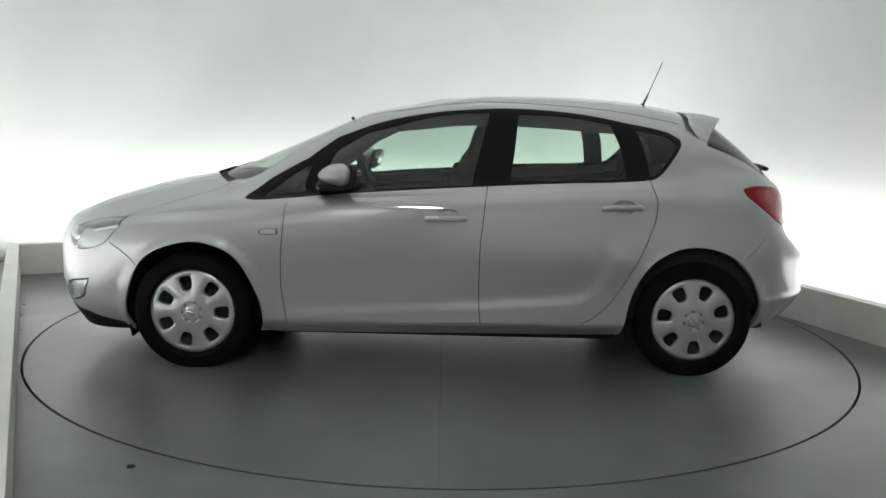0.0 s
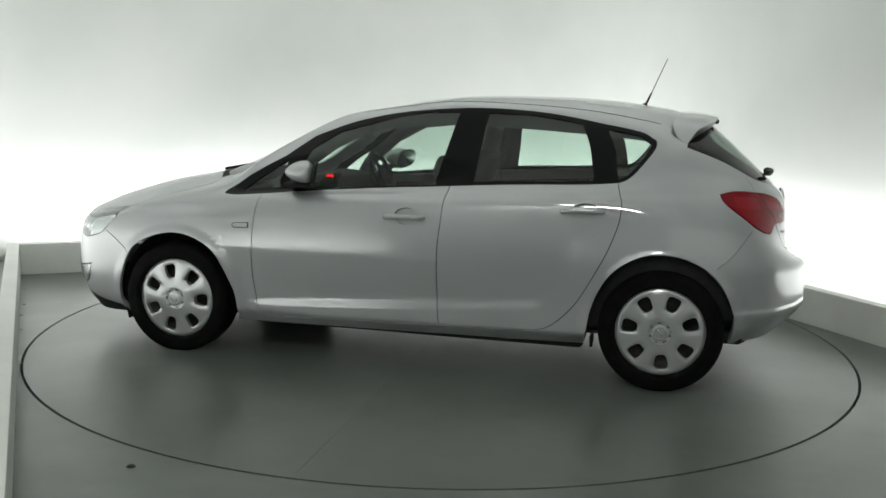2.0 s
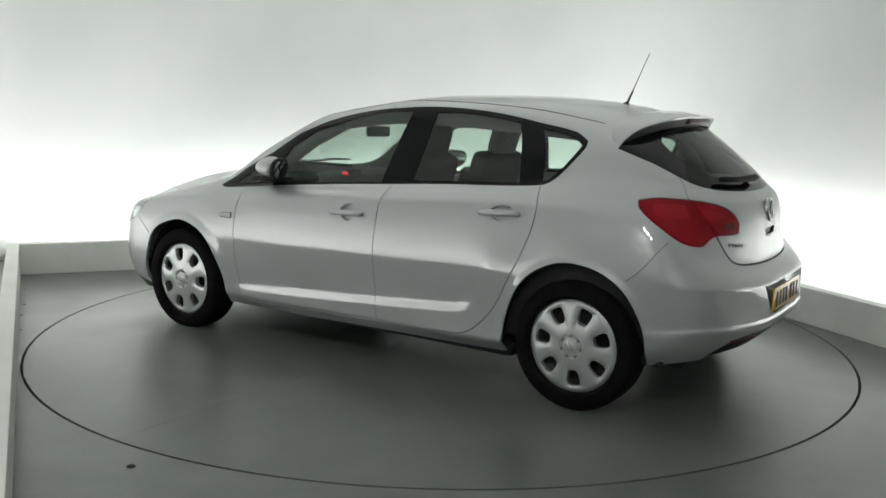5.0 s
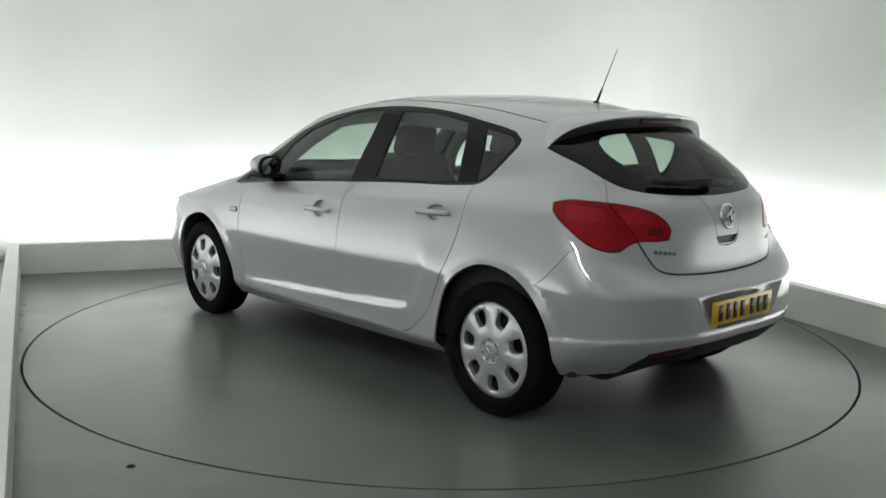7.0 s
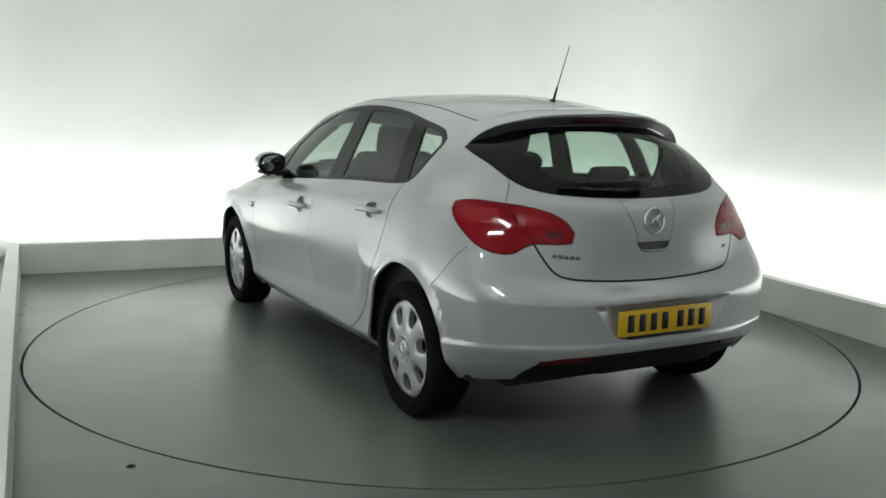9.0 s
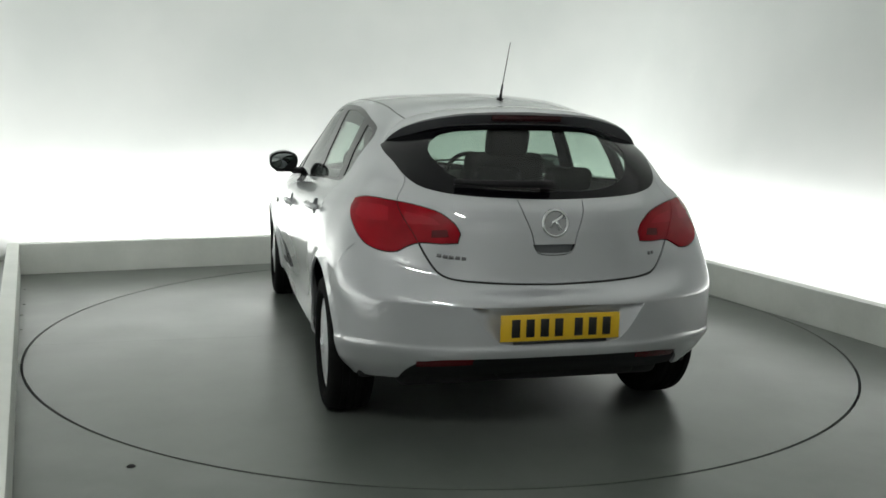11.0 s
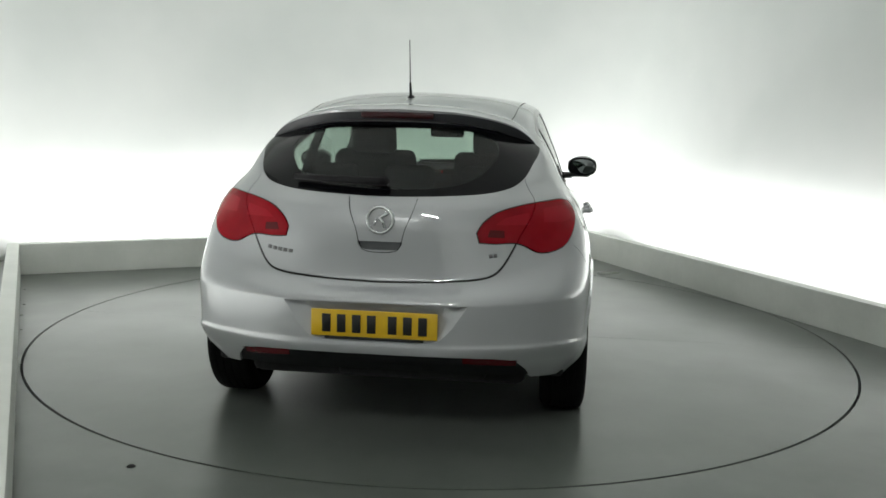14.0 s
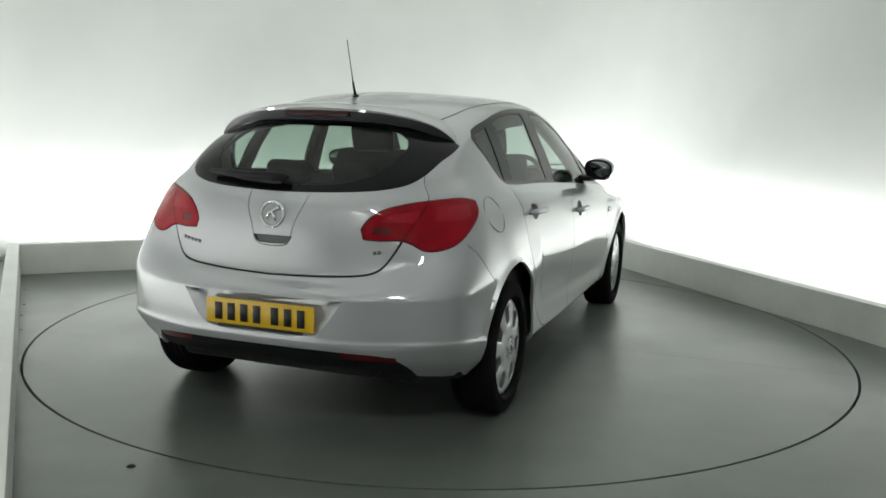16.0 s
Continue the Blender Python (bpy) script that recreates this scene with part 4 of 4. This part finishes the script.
def spoiler(car):
    lead = [(-1.385, 0, 1.412), (-1.38, .22, 1.404), (-1.365, .40, 1.378), (-1.345, .51, 1.345), (-1.365, .585, 1.288), (-1.408, .622, 1.236)]
    trail = [(-1.605, 0, 1.388), (-1.588, .25, 1.379), (-1.525, .43, 1.350), (-1.475, .53, 1.316), (-1.437, .597, 1.268), (-1.415, .626, 1.232)]
    under = [(-1.578, 0, 1.340), (-1.560, .25, 1.332), (-1.515, .40, 1.308), (-1.465, .50, 1.280), (-1.430, .58, 1.248), (-1.411, .618, 1.229)]
    kn = np.arange(6.0)
    at = np.linspace(0, 5, 31)
    L, T, U = (smooth_through(kn, np.array(q), at, True) for q in (lead, trail, under))
    secs = []
    for sg in (-1, 1):
        for i in (range(30, -1, -1) if sg < 0 else range(1, 31)):
            f = np.array((1, sg, 1))
            l, t, u = L[i] * f, T[i] * f, U[i] * f
            fade = 1 - at[i] / 5
            up = np.array((0, .25 * sg * at[i] / 5, 1)) * .010 * fade
            secs.append((l - np.array((0, 0, .012)) * fade, l, l * .67 + t * .33 + up, l * .33 + t * .67 + up, t + np.array((.010, 0, .004)) * fade, t,
                         t + np.array((.006, 0, -.012)) * fade, u))
    bm = bmesh.new()
    loft(bm, [[Vector(q) for q in s_[:7]] for s_ in secs], False, False)
    sp = part("roof_spoiler", bm, PAINT, car, "silver roof spoiler")
    sharp(sp, 50)
    # rear face below the lip: shade is painted in by a darker colour
    bm = bmesh.new()
    loft(bm, [[Vector(q) for q in (s_[6], (s_[6] + s_[7]) / 2, s_[7])] for s_ in secs], False, False)
    part("underside", bm, SPOILER_FACE, sp, "rear face of the silver spoiler, its shade painted in dark grey")
    bm = bmesh.new()
    rounded_box(bm, (-1.600, -.165, 1.347), (-1.555, .165, 1.374), .008)
    part("brake_lamp", bm, BRAKE_RED, sp, "dark red high brake lamp")


def fittings(car, gate_ob, bump):
    # aerial
    bm = bmesh.new()
    revolve(bm, [(.001, .028), (.012, .026), (.022, .012), (.030, .0), (.031, -.012)], 20, pose(-1.185, 0, 1.428, 0, -3, 0))
    mast = part("aerial", bm, BLACK_PLASTIC, car, "black whip aerial leaning back")
    bm = bmesh.new()
    tube(bm, [(-1.19, 0, 1.445), (-1.22, 0, 1.515)], .0075, 8, .005)
    part("foot", bm, BLACK_PLASTIC, mast)
    bm = bmesh.new()
    tube(bm, [(-1.22, 0, 1.515), (-1.30, -.006, 1.712)], .0026, 6, .002)
    part("whip", bm, BLACK_PLASTIC, mast)
    # rear wiper
    bm = bmesh.new()
    tube(bm, [(-1.893, -.01, 1.088), (-1.905, .06, 1.090), (-1.880, .25, 1.090), (-1.84, .40, 1.095)], .020, 8, .012)
    wiper = part("rear_wiper", bm, BLACK_PLASTIC, car, "black rear wiper at rest")
    bm = bmesh.new()
    rounded_box(bm, (-1.912, -.020, 1.078), (-1.872, .022, 1.098), .008)
    part("cap", bm, BLACK_PLASTIC, wiper)
    # badge on the tailgate: a plain chrome roundel
    m = Matrix.Translation((-1.984, 0, .936)) @ pose(0, 0, 0, 0, -82, 0)
    bm = bmesh.new()
    revolve(bm, [(.045, -.004), (.047, .006), (.054, .009), (.060, .005), (.061, -.006)], 40, m)
    badge = part("badge", bm, CHROME, car, "round chrome badge")
    bm = bmesh.new()
    revolve(bm, [(.001, .002), (.046, .001)], 40, m)
    part("field", bm, FIELD, badge, "dark silver field")
    bm = bmesh.new()
    tube(bm, [m @ Vector(q) for q in ((.030, -.030, .004), (.012, -.004, .008), (.004, .014, .009), (-.022, .024, .006))], .010, 8, .005)
    tube(bm, [m @ Vector(q) for q in ((-.030, -.020, .003), (-.006, -.012, .006), (.010, .002, .008))], .007, 8, .009)
    part("emblem", bm, CHROME, badge, "plain chrome emblem")
    # plain lettering bars
    for y0, y1, z, x in ((.375, .505, .802, -1.925), (-.455, -.495, .815, -1.925)):
        bm = bmesh.new()
        k = 5 if y0 > 0 else 2
        for i in range(k):
            w = (y1 - y0) / k
            ya = y0 + w * i
            lo, hi = min(ya, ya + w * .72), max(ya, ya + w * .72)
            at_y = abs((lo + hi) / 2)
            aa = LENGTH - at_y * 1.02
            m2 = on_body(aa, 4.40, .0005, 1 if lo > 0 else -1)
            rounded_box(bm, (-w * .36 if w > 0 else w * .36, -.0075, 0), (w * .36 if w > 0 else -w * .36, .0075, .003), .001, m2, 1)
        part("lettering", bm, LETTER, car, "small chrome lettering bars")
    # number plate with plain bars
    bm = bmesh.new()
    rounded_box(bm, (-2.098, -.26, .467), (-2.090, .26, .578), .003, Matrix.Translation((-.0, 0, 0)), 2)
    plate = part("number_plate", bm, YELLOW, car, "yellow rear number plate with plain dark bars")
    xs = -2.1005
    widths = ((.200, .052), (.138, .052), (.076, .052), (.014, .052), (-.072, .052), (-.134, .052), (-.196, .052))
    for y, w in widths:
        bm = bmesh.new()
        rounded_box(bm, (xs - .0015, y - w / 2 - .004 + .008, .485), (xs + .001, y + w / 2 - .004 - .008, .560), .001, None, 1)
        part("bar", bm, INK, plate)
    bm = bmesh.new()
    rounded_box(bm, (-2.098, -.205, .455), (-2.088, .205, .467), .003, None, 1)
    part("dealer_strip", bm, INK, plate, "black strip below the plate")
    # door mirrors
    for sg in (1, -1):
        secs = []
        for k in range(17):
            u = k / 16
            w = math.sin(math.pi * (0.06 + .88 * u)) ** .5
            yy = .825 + .185 * u
            cx, cz = .585 - .045 * u, 1.030 + .008 * u
            ring = []
            for j in range(28):
                a = 2 * math.pi * j / 28
                x_, z_ = .120 * w * math.cos(a), .064 * w * math.sin(a)
                if x_ < 0:
                    x_ *= .45
                    z_ *= 1.0
                else:
                    z_ *= 1 - .25 * (x_ / .12) ** 2
                ring.append((cx + x_, yy * sg, cz + z_ * (1.08 if z_ > 0 else .85)))
            secs.append(ring)
        bm = bmesh.new()
        loft(bm, secs)
        mir = part("door_mirror", bm, PAINT, car, "silver door mirror")
        bm = bmesh.new()
        rounded_box(bm, (.520, .800, .962), (.670, .97, .984), .010, Matrix.Diagonal((1, sg, 1, 1)))
        rounded_box(bm, (.60, .755, .945), (.690, .86, .985), .012, Matrix.Diagonal((1, sg, 1, 1)))
        part("arm", bm, BLACK_PLASTIC, mir, "black mirror foot")
        for name, ry, rz, x0, deep, mat, label in (("mirror_rim", .094, .063, .503, .022, BLACK_PLASTIC, "black mirror housing edge"),
                                                   ("mirror_glass", .080, .050, .5005, .004, MIRROR, "mirror glass")):
            bm = bmesh.new()
            pts = []
            for j in range(32):
                a = 2 * math.pi * j / 32
                c_, s_ = math.cos(a), math.sin(a)
                sq = (abs(c_) ** 2.6 + abs(s_) ** 2.6) ** (-1 / 2.6)
                pts.append((x0 - .030 * c_ * sq - .012 * s_ * sq, (.918 + ry * c_ * sq) * sg, 1.033 + rz * s_ * sq))
            flat_ring(bm, pts, Vector((deep, 0, 0)))
            if name == "mirror_rim":
                bevel_all(bm, .006, 2)
            part(name, bm, mat, mir, label)
    # round fuel flap on the right rear wing
    m = on_body(4.40, 4.95, 0, -1)
    bm = bmesh.new()
    revolve(bm, [(.083, -.002), (.0833, .0008), (.0845, .0008), (.0848, -.002)], 48, m)
    part("fuel_flap_seam", bm, RECESS, car, "thin round seam of the fuel flap")
    # front wipers
    for y0, y1 in ((.30, -.25), (-.28, -.70)):
        bm = bmesh.new()
        tube(bm, [(1.345, y0, .995), (1.33, (y0 + y1) / 2, 1.005), (1.28, y1 * .9, 1.0)], .009, 8, .006)
        part("wiper", bm, BLACK_PLASTIC, car, "black windscreen wiper")


def cabin(car):
    # inner skin of doors, sills and tail, and the roof lining
    def skin(name, s0, s1, a0, a1, depth, mat, label, sides=(1, -1)):
        bm = bmesh.new()
        for sg in sides:
            aa, ss = np.linspace(a0, a1, 60), np.linspace(s0, s1, 14)
            rows = []
            for s in ss:
                sv = np.full(60, s)
                q = surface(aa, sv) - normals(aa, sv) * depth
                rows.append([bm.verts.new((v[0], max(v[1], 0) * sg, v[2])) for v in q])
            for r0, r1 in zip(rows, rows[1:]):
                for i in range(59):
                    bm.faces.new((r0[i], r0[i + 1], r1[i + 1], r1[i]) if sg < 0 else (r1[i], r1[i + 1], r0[i + 1], r0[i]))
        part(name, bm, mat, car, label)
    skin("door_lining", .3, 6.75, 1.9, 4.95, .075, TRIM, "dark inner door lining")
    skin("tail_lining", .3, 6.75, 4.95, LENGTH, .05, TRIM, "dark tailgate lining")
    skin("roof_lining", 9.1, 11, 0, LENGTH, .03, HEADLINER, "pale roof lining")
    for sg in (1, -1):
        skin("roof_rail_lining", 8.5, 9.15, 1.75, 4.6, .045, LINING, "grey roof rail lining", (sg,))
        skin("rear_pillar_lining", 6.7, 9.2, 4.42, 4.98, .035, TRIM, "dark rear pillar lining", (sg,))
    for sg in (1, -1):
        aa = np.array((2.16, 2.08, 1.98, 1.90, 1.86, 1.90))
        sv = np.array((6.9, 7.2, 7.55, 7.95, 8.3, 8.7))
        q = (surface(aa, sv) - normals(aa, sv) * .05) * np.array((1, sg, 1))
        bm = bmesh.new()
        tube(bm, q, .042, 12)
        part("front_pillar_lining", bm, LINING, car, "grey front pillar lining")
    bm = bmesh.new()
    rounded_box(bm, (-1.75, -.78, .24), (1.2, .78, .30), .02)
    part("cabin_floor", bm, TRIM, car, "dark cabin floor")
    bm = bmesh.new()
    secs = []
    for k in range(13):
        y = -.72 + 1.44 * k / 12
        bow = .06 * (y / .76) ** 2
        secs.append([(1.14 - bow, y, .60), (1.12 - bow, y, .92), (.98 - bow, y, .955), (.72 - bow, y, .95 - .02 * abs(y)), (.66 - bow, y, .86), (.70 - bow, y, .60)])
    loft(bm, secs)
    bevel_all(bm, .02, 2, 40)
    dash = part("dashboard", bm, TRIM, car, "dark grey dashboard")
    bm = bmesh.new()
    rounded_box(bm, (.715, -.075, .925), (.78, .055, .975), .008)
    part("hood", bm, TRIM, dash)
    bm = bmesh.new()
    rounded_box(bm, (.722, .0545, .934), (.772, .0575, .966), .001, None, 1)
    part("display", bm, DISPLAY, dash, "small glowing red display")
    # steering wheel on the right-hand side
    m = Matrix.Translation((.52, -.37, .925)) @ pose(0, 0, 0, 0, -65, 0)
    bm = bmesh.new()
    revolve(bm, [(.185 + .016 * math.cos(2 * math.pi * j / 10), .016 * math.sin(2 * math.pi * j / 10)) for j in range(10)], 40, m, True)
    sw = part("steering_wheel", bm, TRIM, car, "dark steering wheel")
    bm = bmesh.new()
    rounded_box(bm, (-.06, -.075, -.03), (.06, .075, .02), .02, m)
    rounded_box(bm, (-.02, -.175, -.012), (.02, .175, .004), .006, m)
    rounded_box(bm, (.0, -.02, -.012), (.175, .02, .004), .006, m)
    part("hub", bm, TRIM, sw)
    # inner mirror
    bm = bmesh.new()
    rounded_box(bm, (.50, -.115, 1.205), (.535, .115, 1.272), .018)
    tube(bm, [(.53, 0, 1.255), (.60, 0, 1.33)], .010, 8)
    part("inner_mirror", bm, BLACK_PLASTIC, car, "black inner rear-view mirror")
    bm = bmesh.new()
    rounded_box(bm, (-1.80, -.60, .90), (-1.35, .60, .93), .01)
    part("parcel_shelf", bm, TRIM, car, "dark parcel shelf")
    # seats
    def seat(x, y, w, tall, name, label):
        lean = pose(x, y, .52, 0, -17, 0)
        bm = bmesh.new()
        rounded_box(bm, (-.07, -w / 2, 0), (.07, w / 2, tall), .05, lean, 4)
        rounded_box(bm, (-.02, -w / 2, .08), (.12, -w / 2 + .09, tall * .8), .035, lean, 3)
        rounded_box(bm, (-.02, w / 2 - .09, .08), (.12, w / 2, tall * .8), .035, lean, 3)
        s_ = part(name, bm, SEAT, car, label)
        bm = bmesh.new()
        rounded_box(bm, (x - .02, y - w / 2, .36), (x + .50, y + w / 2, .54), .06, None, 4)
        part("cushion", bm, SEAT, s_)
        return s_, lean
    for y in (.37, -.37):
        s_, lean = seat(.03 if y > 0 else -.01, y, .50, .64, "front_seat", "dark grey cloth front seat")
        bm = bmesh.new()
        rounded_box(bm, (-.045, -.135, .625), (.05, .135, .815), .045, lean, 4)
        part("headrest", bm, SEAT, s_, "dark headrest")
        for q in (-.06, .06):
            bm = bmesh.new()
            tube(bm, [lean @ Vector((0, q, .57)), lean @ Vector((0, q, .66))], .007, 8)
            part("post", bm, CHROME, s_)
    s_, lean = seat(-1.02, 0, 1.26, .45, "rear_seat", "dark grey cloth rear bench seat")
    for y in (.38, 0, -.38):
        bm = bmesh.new()
        rounded_box(bm, (-.04, y - .125, .50), (.045, y + .125, .62), .04, lean, 4)
        part("headrest", bm, SEAT, s_, "dark headrest")
        for q in (-.05, .05):
            bm = bmesh.new()
            tube(bm, [lean @ Vector((0, y + q, .46)), lean @ Vector((0, y + q, .56))], .006, 8)
            part("post", bm, CHROME, s_)


booth()
floor_marks()
deck = turntable()
car = tagged(new("hatchback_car"), "silver five-door hatchback parked on the turntable", "car")
car.scale = (1.011, 1.011, 1.011)
gate_ob, bump = body_panels(car)
underside(car)
spoiler(car)
fittings(car, gate_ob, bump)
cabin(car)
for wx, spin in ((1.350, 25), (-1.340, -8)):
    for sg in (1, -1):
        wheel(wx, sg, car, spin)


# ---- what moves ----
TURN_ROWS = ((0, 180.05), (1, 173.52), (2, 166.75), (3, 159.95), (4, 153.17), (6.5, 135.82), (7.5, 128.82), (9, 118.42), (11.5, 101.22),
             (12.5, 94.27), (13.5, 87.25), (14.5, 80.35), (16, 69.98))
OFFSET = pose(-.0154, .048, .0135)


def motions():
    walk(deck, [(t, pose(0, 0, 0, 0, 0, a)) for t, a in TURN_ROWS])
    walk(car, [(t, pose(0, 0, 0, 0, 0, a) @ OFFSET) for t, a in TURN_ROWS])


motions()
